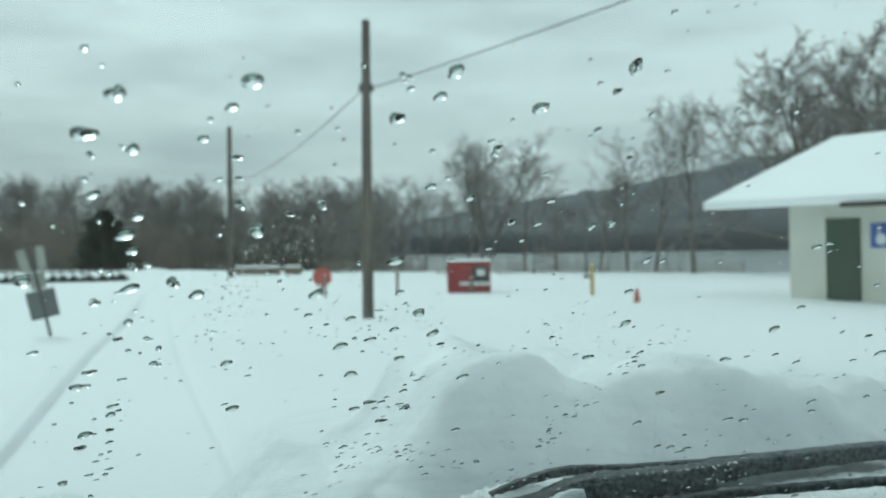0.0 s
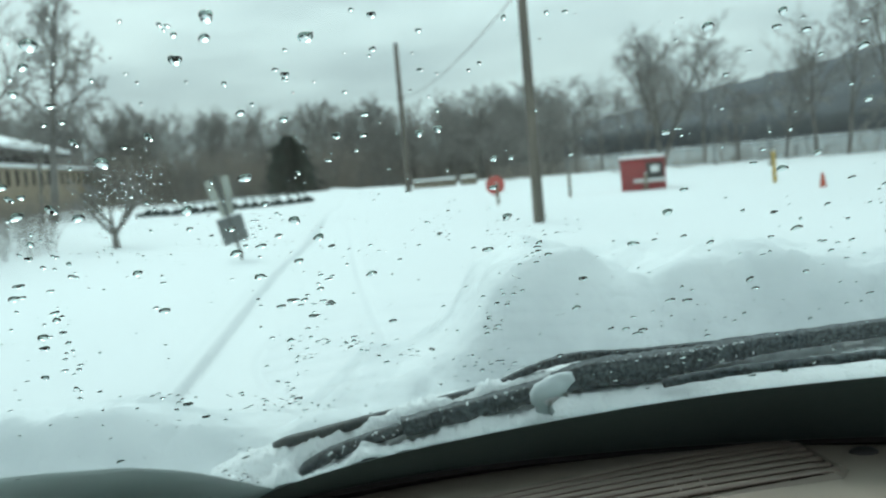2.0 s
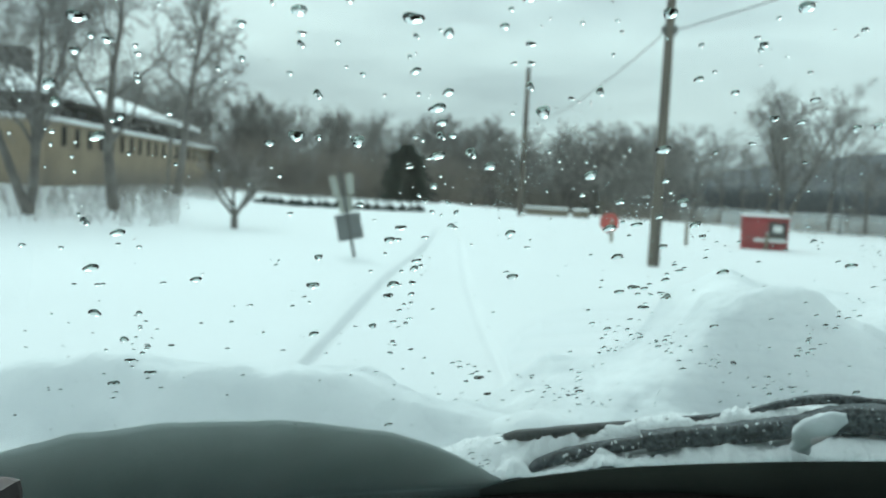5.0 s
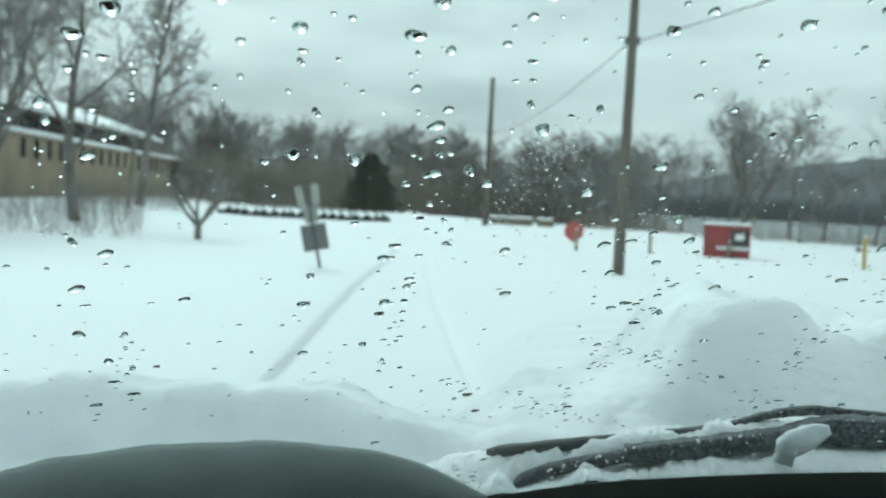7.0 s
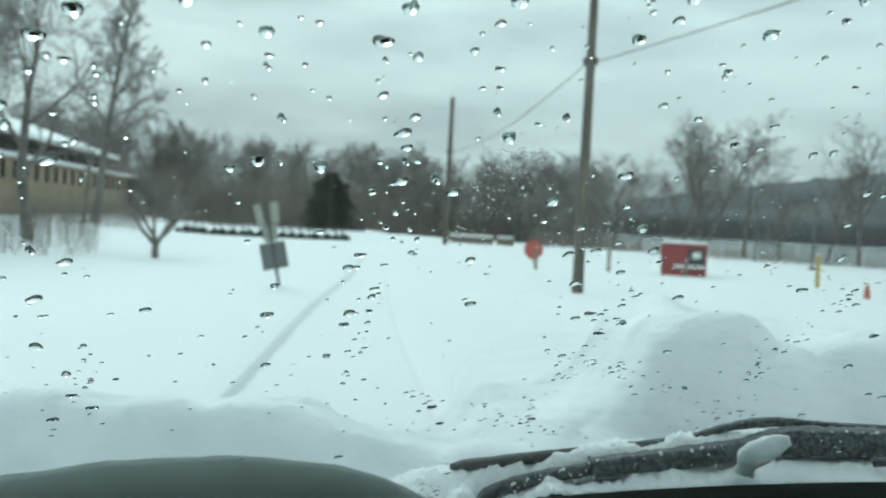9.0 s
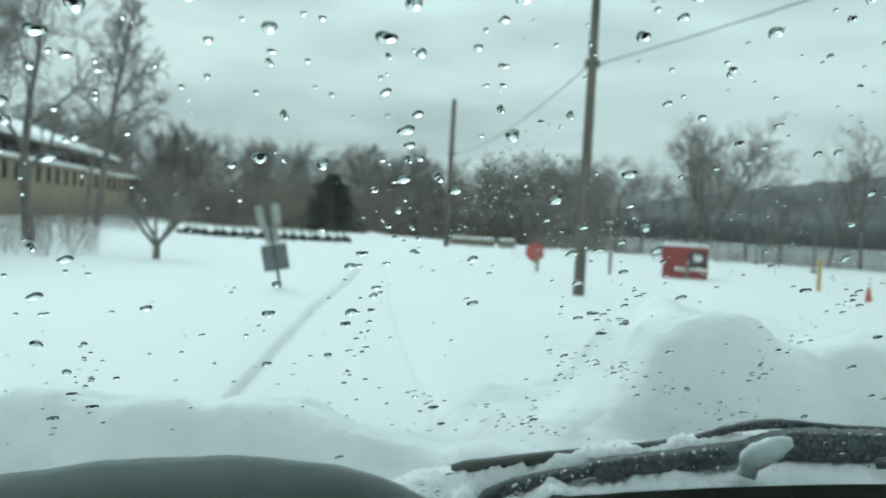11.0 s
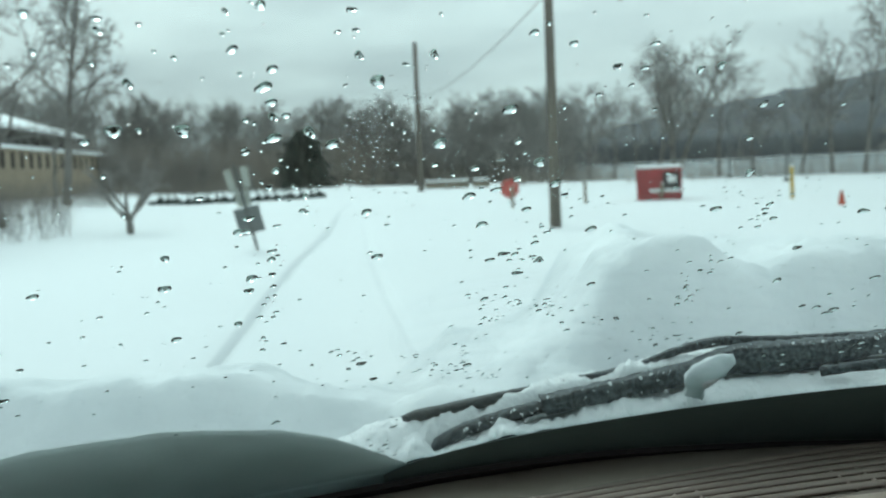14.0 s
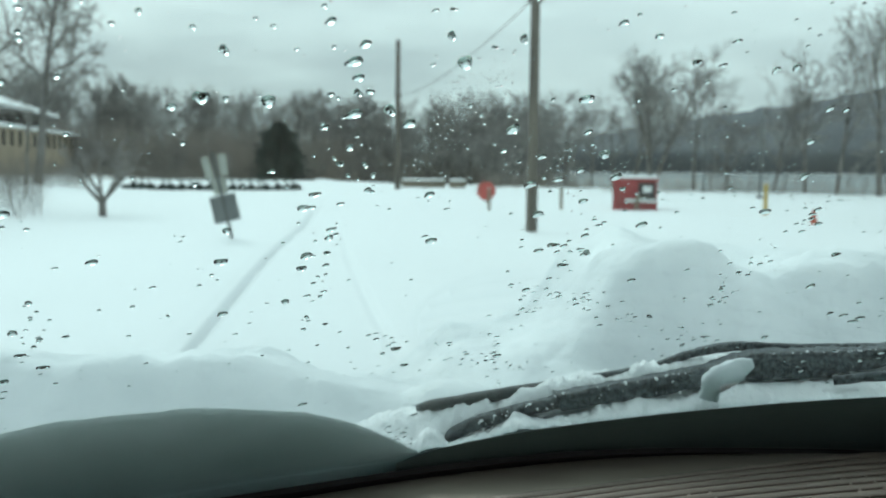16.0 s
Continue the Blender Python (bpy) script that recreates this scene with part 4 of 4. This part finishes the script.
# snow round the wipers on the scuttle
def scuttle(u, v):
    x = -0.20 + 1.415 * u
    z0 = lerp(x, FRIT_X, FRIT_Z) - 0.011 + 0.005 * fbm(x * 28, 0.0, 7.0) + 0.003 * fbm(x * 110, 0.0, 2.0)
    p0 = on_glass(x, z0, 0.0065 + 0.014 * min(1.0, max(0, -0.035 - x) / 0.095))
    y = p0.y + (1.235 - p0.y) * v ** 1.25
    # underside of the frosted wiper, then the snow behind it up to the other one
    under = lerp(x, [-0.20, -0.10, -0.03, 0.01, 0.06, 0.145, 0.246, 0.335, 0.382, 0.452, 0.523, 0.8, 1.2], [1.09, 1.108, 1.114, 1.113, 1.123, 1.142, 1.156, 1.173, 1.180, 1.180, 1.187, 1.200, 1.194])
    back = lerp(x, [-0.20, -0.14, -0.10, -0.06, -0.02, 0.09, 0.12, 0.19, 0.26, 0.30, 0.36, 0.45, 0.8, 1.2], [1.05, 1.095, 1.121, 1.135, 1.140, 1.160, 1.168, 1.181, 1.187, 1.198, 1.206, 1.203, 1.207, 1.194])
    rag = 0.011 * fbm(x * 26, y * 20, 5.0) + 0.007 * fbm(x * 85, y * 60, 1.0)
    if x > 0.30:
        rag *= lerp(x, [0.30, 0.38], [1, 0.45])
    # drift heaped over the foot of the blade, and thin places where it shows
    rag += 0.012 * math.exp(-((x - 0.085) / 0.028) ** 2) * (y < 1.075) - 0.006 * math.exp(-((x - 0.03) / 0.025) ** 2)
    low = under - 0.001 + rag
    if y < 1.064:
        t_ = max(0.0, (y - p0.y) / max(0.004, 1.064 - p0.y))
        z = p0.z + (max(low, p0.z + 0.003) - p0.z) * t_ ** 0.65
    else:
        t_ = min(1.0, max(0.0, (y - 1.076) / 0.020))
        t_ = t_ * t_ * (3 - 2 * t_)
        crust = 0.008 * fbm(x * 22, y * 22, 9.0) + 0.008 * fbm(x * 75, y * 75, 2.0)
        z = low + (back - 0.005 + crust - 0.30 * max(0, y - 1.12) - low) * t_
        # snow lying over the sleeping blade
        cover = lerp(x, [0.07, 0.115, 0.14, 0.165, 0.205, 0.235, 0.258, 0.275, 0.31], [0, 0.7, 1, 1, 0.35, 0.3, 0.9, 0.9, 0])
        cap = lerp(x, [-0.03, 0.097, 0.195, 0.270, 0.306, 0.343], [1.140, 1.161, 1.175, 1.189, 1.199, 1.205]) + 0.0085 + 0.010 * fbm(x * 30, 3.0, 3.0) + 0.008 * fbm(x * 100, y * 60, 6.0)
        if cap > z:
            z += (cap - z) * cover * math.exp(-((y - 1.103) / 0.014) ** 4)
        if p0.y > 1.05:
            z = p0.z + (z - p0.z) * min(1.0, v / 0.07) ** 0.6
    return Vector((x, y, z))


lumpy("scuttle_snow", scuttle, 460, 84, M_SOFT, "ragged white snow lying round the wipers", "snow")

# a curled flake of snow stuck on the wiper arm
flake = between([(0.322, 1.040, 1.168), (0.314, 1.000, 1.194), (0.317, 0.981, 1.204), (0.327, 0.978, 1.211), (0.339, 0.979, 1.217), (0.352, 0.982, 1.221)], 26)
flake_r = [0.012, 0.010, 0.0105, 0.013, 0.0148, 0.0152, 0.014, 0.011, 0.0055]
flake_mesh = raw_mesh("snow_flake", *sweep(flake, [lerp(i / 25, [k / 8 for k in range(9)], flake_r) for i in range(26)], 16, 0.5, up=(0.35, 1, 0.1), wobble=0.22, seed=5, square=0.5), M_CLUMP)
tagged(new("snow_flake", flake_mesh), "curled flake of snow stuck on the wiper", "snow")


# crumbs of snow and ice clinging to the wipers
cr = random.Random(17)
crumb_v, crumb_f = [], []
b = bmesh.new()
bmesh.ops.create_icosphere(b, subdivisions=1, radius=1.0)
b.verts.ensure_lookup_table()
ball_v, ball_f = [v.co.copy() for v in b.verts], [tuple(v.index for v in f.verts) for f in b.faces]
b.free()


def crumb(x, y, z, r):
    base = len(crumb_v)
    sx, sy, sz = (r * cr.uniform(0.6, 1.5) for _ in range(3))
    for v in ball_v:
        k = cr.uniform(0.75, 1.2)
        crumb_v.append((x + v.x * sx * k, y + v.y * sy * k, z + v.z * sz * k))
    crumb_f.extend(tuple(base + i for i in f) for f in ball_f)


for _ in range(430):
    x = cr.uniform(0.02, 0.60)
    z, h = lerp(x, [0.02] + WB_X, [1.118] + WB_Z), lerp(x, [0.02] + WB_X, [0.008] + WB_R) * 0.85
    crumb(x, 1.064 + cr.uniform(-0.003, 0.004), z + h * cr.choice((-1.05, -1.0, -0.95, 0.95, cr.uniform(-0.9, 0.9))), cr.choice((0.0006, 0.0009, 0.0013, 0.0019)))
for _ in range(90):
    x = cr.uniform(-0.028, 0.12)
    z = lerp(x, [-0.03, 0.094, 0.19], [1.145, 1.1645, 1.177])
    crumb(x, 1.096 + cr.uniform(-0.003, 0.003), z - 0.0145 + cr.gauss(0, 0.002), cr.choice((0.0005, 0.0008, 0.0012, 0.0017)))
tagged(new("snow_crumbs", raw_mesh("snow_crumbs", crumb_v, crumb_f, M_SOFT)), "crumbs of snow and ice clinging to the wipers", "snow", kind="stuff")


# the heap of snow on the bonnet
hr = random.Random(44)
CLODS = [(hr.uniform(0.02, 1.35), hr.uniform(1.26, 1.62), hr.uniform(0.045, 0.12), hr.uniform(0.010, 0.036)) for _ in range(64)]


BANK_X = [-0.10, 0.00, 0.05, 0.13, 0.23, 0.30, 0.39, 0.47, 0.53, 0.57, 0.63, 0.73, 0.86, 1.0, 1.3, 1.5]
BANK_Z = [1.03, 1.08, 1.12, 1.115, 1.18, 1.275, 1.31, 1.30, 1.27, 1.265, 1.285, 1.29, 1.27, 1.25, 1.2, 1.15]
BANK_W = [0.3, 0.16, 0.12, 0.25, 0.24, 0.17, 0.13, 0.15, 0.26, 0.24, 0.16, 0.13, 0.16, 0.2, 0.2, 0.2]


def bonnet(u, v):
    x = -0.95 + 2.43 * u
    left = min(1.0, max(0.0, (0.0 - x) / 0.08))
    y0 = 1.185 * (1 - left) + (glass_y(x, 1.085) + 0.03) * left
    y = y0 + (2.605 - y0) * v ** 1.3
    base = 1.075 - 0.16 * max(0, y - 1.2)
    ridge = lerp(x, [-0.95, -0.60, -0.44, -0.25, -0.15, -0.09, 0.0, 0.16, 0.4, 0.9, 1.5], [1.14, 1.17, 1.185, 1.18, 1.15, 1.125, 1.115, 1.10, 1.09, 1.09, 1.07])
    up = min(1.0, max(0.0, (y - 1.10) / 0.13))
    s = (left * up * up * (3 - 2 * up) + (1 - left) * math.exp(-((y - 1.25) / 0.12) ** 2)) if y < 1.25 else math.exp(-((y - 1.25) / 0.45) ** 2)
    z = base + (ridge + 0.010 * left - 1.075) * s
    calm = 1 - left * (1 - min(1.0, max(0.0, (y - 1.14) / 0.12)))
    edge = min(1, (x + 0.95) / 0.12, (1.48 - x) / 0.12)
    # a bank with a steep, uneven face towards the glass and a flat crown behind
    brow = lerp(x, BANK_X, BANK_Z) - 0.014 + 0.014 * noise.noise(Vector((x * 7, 3.0, 1.0)))
    wide = lerp(x, BANK_X, BANK_W)
    yb = 1.49 + 0.05 * noise.noise(Vector((x * 5, 9.0, 4.0))) + 0.02 * noise.noise(Vector((x * 17, 2.0, 4.0)))
    t_ = min(1.0, max(0.0, (y - yb + wide) / wide))
    t_ = t_ * t_ * (3 - 2 * t_)
    heap = 1.0 + (brow - 1.0) * (0.30 * min(1.0, max(0.0, (y - 1.15) / 0.22)) + 0.70 * t_) + (0.004 + 0.03 * (1.285 - brow) * min(1.0, max(0.0, (x - 0.2) / 0.1))) * min(1.0, max(0.0, (y - yb) / 0.30)) - 0.5 * max(0.0, y - 1.95)
    heap -= 0.25 * max(0.0, 0.05 - x)
    z = math.log(math.exp(70 * z) + math.exp(70 * heap)) / 70
    clod = 0.0
    for cx, cy, r, h in CLODS:
        q = ((x - cx) ** 2 + (y - cy) ** 2) / (r * r)
        if q < 3:
            clod = max(clod, h * math.exp(-q ** 1.5))
    z += clod
    z += calm * 0.020 * noise.noise(Vector((x * 6, y * 6, 2.0))) + calm * 0.012 * noise.noise(Vector((x * 11, y * 11, 8.0))) + (1 - left) * 0.006 * fbm(x * 19, y * 19, 5.0) + left * 0.009 * fbm(x * 15, y * 15, 6.0) + 0.005 * fbm(x * 42, y * 42, 8.0)
    z -= (1 - max(0, edge)) ** 2 * 0.2
    if y > 2.3:
        z -= (y - 2.3) ** 1.5 * 1.2
    return Vector((x, y, z))


lumpy("bonnet_snow", bonnet, 250, 130, M_CLUMP, "deep uneven heap of snow on the car bonnet", "snow")

# plain body that carries the snow, and the cabin round the camera
part("bonnet", boxed((-0.93, 1.17, 0.55), (1.46, 2.50, 0.74), 0.06), M_PAINT, car, "dark bonnet under the snow")
part("scuttle", boxed((-0.66, 1.10, 0.62), (1.42, 1.20, 1.02), 0.02), M_BLADE, car, "black scuttle panel")
part("lower_body", boxed((-0.93, -2.2, 0.22), (1.48, 2.6, 0.60), 0.05), M_PAINT, car, "dark lower body")
part("roof", boxed((-0.64, -2.1, 1.86), (1.42, 0.03, 1.92), 0.02), M_LINING, car, "grey-beige roof lining")
part("cabin_floor", boxed((-0.64, -2.1, 0.604), (1.42, 0.29, 0.66), 0.0), M_LINING, car)
part("rear_wall", boxed((-0.64, -2.16, 0.62), (1.42, -2.1, 1.16), 0.0), M_LINING, car)
# Unseen wall added across the driver's window opening, darkens the left dash.
side = [(-2.1, 1.144), (0.66, 1.144), (-0.13, 1.736), (-2.1, 1.736)]
wall_v = [(x, y, z) for x in (-0.68, -0.644) for y, z in side]
part("window_blocker", raw_mesh("window_blocker", wall_v, [(3, 2, 1, 0), (4, 5, 6, 7)] + [(i, (i + 1) % 4, 4 + (i + 1) % 4, 4 + i) for i in range(4)], M_LINING, False), M_LINING, car)
for x in (-0.68, 1.42):
    part("door_panel", boxed((x, -2.1, 0.62), (x + 0.04, 0.95, 1.14), 0.0), M_LINING, car, "grey-beige door trim")
    part("side_rail", boxed((x, -2.1, 1.74), (x + 0.04, 0.16, 1.86), 0.0), M_LINING, car)
    for y0 in (-2.1, -0.9) if x > 0 else ():
        part("pillar", boxed((x, y0, 1.14), (x + 0.04, y0 + 0.12, 1.74), 0.0), M_LINING, car)
for x in (-0.655, 1.425):
    pts = [on_glass(x, z, -0.01) for z in np.linspace(1.0, 1.87, 12)]
    part("windscreen_pillar", raw_mesh("windscreen_pillar", *sweep(pts, 0.045, 10), M_TRIM), M_TRIM, car, "dark windscreen pillar")
for x in (-0.62, 1.22):
    for y in (-1.5, 1.85):
        b = bmesh.new()
        bmesh.ops.create_cone(b, cap_ends=True, segments=28, radius1=0.33, radius2=0.33, depth=0.2, matrix=Matrix.Translation((x + 0.08, y, 0.33)) @ pose(0, 0, 0, 0, 90))
        part("tyre", b, M_RUBBER, car, "black winter tyre")


# ---- water drops on the windscreen ----
def drop_shape(seed, nu=18, nv=6, film=1.5):
    """A bead of water, one unit across, uneven in outline and sagging downhill, in a thin film of wet round its foot."""
    r = random.Random(seed)
    ph, am, sq = r.uniform(0, 6), r.uniform(0.05, 0.18), r.uniform(0.82, 1.18)
    tall, pull = r.uniform(0.12, 0.19), r.uniform(0.0, 0.1)
    vs, fs = [], []
    for rho, z in [(film, 0.0)] + [(1 - j / nv, 0.014 + tall * (1 - (1 - j / nv) ** 2)) for j in range(nv)]:
        for i in range(nu):
            t = 2 * math.pi * i / nu
            w = 0.5 * (1 + am * math.sin(2 * t + ph) + am * 0.6 * math.sin(3 * t + 2 * ph)) * rho
            vs.append((w * sq * math.cos(t), w / sq * math.sin(t) + pull * max(0.0, 1 - rho * rho), z))
    vs.append((0, pull, 0.014 + tall))
    for j in range(nv):
        for i in range(nu):
            a, b_ = j * nu + i, j * nu + (i + 1) % nu
            fs.append((a, b_, b_ + nu, a + nu))
    top = nv * nu
    for i in range(nu):
        fs.append((top + i, top + (i + 1) % nu, (nv + 1) * nu))
    fs.append(tuple(range(nu - 1, -1, -1)))
    return vs, fs


def glass_pose(x, z, size, spin):
    nrm = glass_out(x, z)
    side = Vector((1, 0, 0)) - nrm * nrm.x
    side.normalize()
    up = nrm.cross(side)
    m4 = Matrix((side, up, nrm)).transposed().to_4x4()
    return Matrix.Translation(on_glass(x, z, 0.0052 + 0.0008 * (x * 977.0 % 1.0))) @ m4 @ pose(0, 0, 0, 0, 0, spin) @ Matrix.Scale(size, 4)


SHAPES = [drop_shape(s) for s in range(12)]
BEADS = [drop_shape(s, 12, 4) for s in range(12)]
DROP_MESHES = [raw_mesh("water_drop", *s, M_DROP) for s in SHAPES]

LARGE = [(-0.253, 1.529), (-0.283, 1.497), (-0.273, 1.471), (-0.144, 1.541), (-0.178, 1.551), (-0.070, 1.557), (-0.085, 1.542), (-0.075, 1.499), (-0.162, 1.478), (-0.126, 1.477), (-0.077, 1.471), (-0.055, 1.474),
         (-0.231, 1.541), (-0.013, 1.565), (-0.010, 1.501), (0.057, 1.554), (0.082, 1.574), (0.133, 1.561), (0.178, 1.580), (0.072, 1.483), (0.026, 1.464), (-0.043, 1.466), (0.096, 1.448), (-0.321, 1.382),
         (-0.116, 1.410), (-0.124, 1.361), (-0.141, 1.331), (-0.045, 1.248), (0.110, 1.432), (0.334, 1.363)]
MIDDLE = [(-0.244, 1.520), (-0.262, 1.514), (-0.285, 1.488), (-0.256, 1.482), (-0.175, 1.533), (-0.147, 1.526), (-0.066, 1.537), (-0.144, 1.502), (-0.068, 1.508), (-0.073, 1.491), (-0.179, 1.473), (-0.074, 1.483),
         (-0.081, 1.451), (-0.132, 1.436), (-0.088, 1.441), (-0.022, 1.555), (-0.035, 1.542), (-0.020, 1.535), (-0.019, 1.514), (0.024, 1.514), (0.077, 1.564), (0.173, 1.570), (0.116, 1.543), (0.083, 1.524),
         (0.108, 1.518), (0.160, 1.517), (0.139, 1.505), (0.157, 1.504), (0.195, 1.502), (0.208, 1.504), (0.022, 1.450), (0.050, 1.446), (0.079, 1.463), (0.248, 1.480), (0.261, 1.479), (0.248, 1.458),
         (0.081, 1.437)]
LOWER = [(-0.307, 1.417), (-0.292, 1.409), (-0.259, 1.373), (-0.338, 1.343), (-0.331, 1.317), (-0.337, 1.295), (-0.360, 1.270), (-0.329, 1.281), (-0.169, 1.394), (-0.179, 1.370), (-0.190, 1.322), (-0.107, 1.420),
         (-0.119, 1.372), (-0.101, 1.387), (-0.146, 1.203), (-0.053, 1.270), (-0.028, 1.419), (0.066, 1.430), (0.090, 1.413), (0.056, 1.403), (0.075, 1.376), (0.064, 1.371), (0.106, 1.368), (0.145, 1.393),
         (0.245, 1.404), (0.088, 1.356), (0.061, 1.332), (0.156, 1.339), (0.333, 1.329), (0.374, 1.296), (0.325, 1.265), (0.047, 1.252), (0.260, 1.433), (0.046, 1.426), (-0.025, 1.382)]
SMALL = [(-0.251, 1.521), (-0.232, 1.515), (-0.237, 1.505), (-0.260, 1.495), (-0.261, 1.462), (-0.229, 1.486), (-0.145, 1.531), (-0.180, 1.517), (-0.126, 1.548), (-0.117, 1.547), (-0.084, 1.534), (-0.149, 1.478),
         (-0.090, 1.482), (-0.179, 1.453), (-0.029, 1.525), (-0.019, 1.526), (0.007, 1.509), (0.056, 1.571), (0.111, 1.546), (0.171, 1.553), (0.199, 1.540), (0.108, 1.483), (0.171, 1.480), (-0.284, 1.399),
         (-0.338, 1.368), (-0.324, 1.368), (-0.362, 1.281), (-0.364, 1.259), (-0.369, 1.252), (-0.188, 1.359), (-0.199, 1.350), (-0.155, 1.330), (-0.107, 1.355), (-0.090, 1.349), (-0.133, 1.261), (-0.092, 1.248),
         (-0.070, 1.249), (0.035, 1.404), (-0.030, 1.386), (0.048, 1.381), (0.088, 1.379), (0.170, 1.404), (0.187, 1.415), (0.205, 1.424), (0.041, 1.352), (0.058, 1.321), (0.204, 1.349), (0.241, 1.355),
         (0.035, 1.282)]
dr = random.Random(91)
for spots, lo, hi in ((LARGE, 0.0052, 0.0072), (MIDDLE, 0.0033, 0.0046), (LOWER, 0.0047, 0.0068), (SMALL, 0.0021, 0.0030)):
    for x, z in spots:
        ob = new("water_drop", DROP_MESHES[dr.randrange(12)])
        ob.matrix_world = glass_pose(x, z, dr.uniform(lo, hi), dr.uniform(-12, 12))
        ob.visible_shadow = False
        tagged(ob, "clear bead of melted snow on the windscreen", "water drop", "water drops on the windscreen")

# the spray of smaller beads: loose all over, and in strings where water ran
spots = []
for _ in range(1500):
    spots.append((dr.uniform(-0.5, 0.75), 1.19 + 0.62 * dr.random() ** 0.9, dr.choice((0.0009, 0.0012, 0.0015, 0.0019, 0.0024, 0.003))))
for _ in range(260):
    spots.append((dr.uniform(0.36, 0.8), 1.19 + 0.55 * dr.random() ** 0.9, dr.choice((0.003, 0.004, 0.0055, 0.007))))
for x0, z0, x1, z1, n_ in ((-0.075, 1.46, -0.125, 1.30, 26), (0.12, 1.42, 0.03, 1.24, 46), (0.30, 1.42, 0.24, 1.31, 34), (-0.30, 1.36, -0.335, 1.26, 16), (-0.02, 1.21, -0.05, 1.13, 16), (-0.09, 1.52, -0.07, 1.42, 14), (0.05, 1.34, 0.30, 1.25, 60), (-0.10, 1.30, 0.10, 1.22, 34), (-0.06, 1.15, -0.03, 1.12, 14)):
    for _ in range(n_):
        f = dr.random()
        spots.append((x0 + (x1 - x0) * f + dr.gauss(0, 0.007), z0 + (z1 - z0) * f + dr.gauss(0, 0.006), dr.choice((0.002, 0.0028, 0.0036, 0.0046))))
for _ in range(170):
    f = dr.random()
    spots.append((-0.035 + 0.05 * f + dr.gauss(0, 0.012), 1.455 + 0.045 * f + dr.gauss(0, 0.007), dr.choice((0.0007, 0.001, 0.0013))))
for x0, z0, x1, z1, n_ in ((0.02, 1.452, 0.12, 1.435, 110), (0.14, 1.44, 0.34, 1.41, 120), (-0.05, 1.44, 0.0, 1.43, 50)):
    for _ in range(n_):
        f = dr.random()
        spots.append((x0 + (x1 - x0) * f + dr.gauss(0, 0.010), z0 + (z1 - z0) * f + dr.gauss(0, 0.010), dr.choice((0.0007, 0.0009, 0.0012, 0.0016))))
vs, fs = [], []
for x, z, size in spots:
    if z < seal_z(x) + 0.03:
        continue
    sv, sf = BEADS[dr.randrange(12)]
    m4 = glass_pose(x, z, size * dr.uniform(0.6, 1.0), dr.uniform(-25, 25))
    base = len(vs)
    vs += [tuple(m4 @ Vector(v)) for v in sv]
    fs += [tuple(base + i for i in f) for f in sf]
spray = tagged(new("spray", raw_mesh("spray", vs, fs, M_DROP)), "fine spray of small water drops on the windscreen", "water drops", kind="stuff")
spray.visible_shadow = False
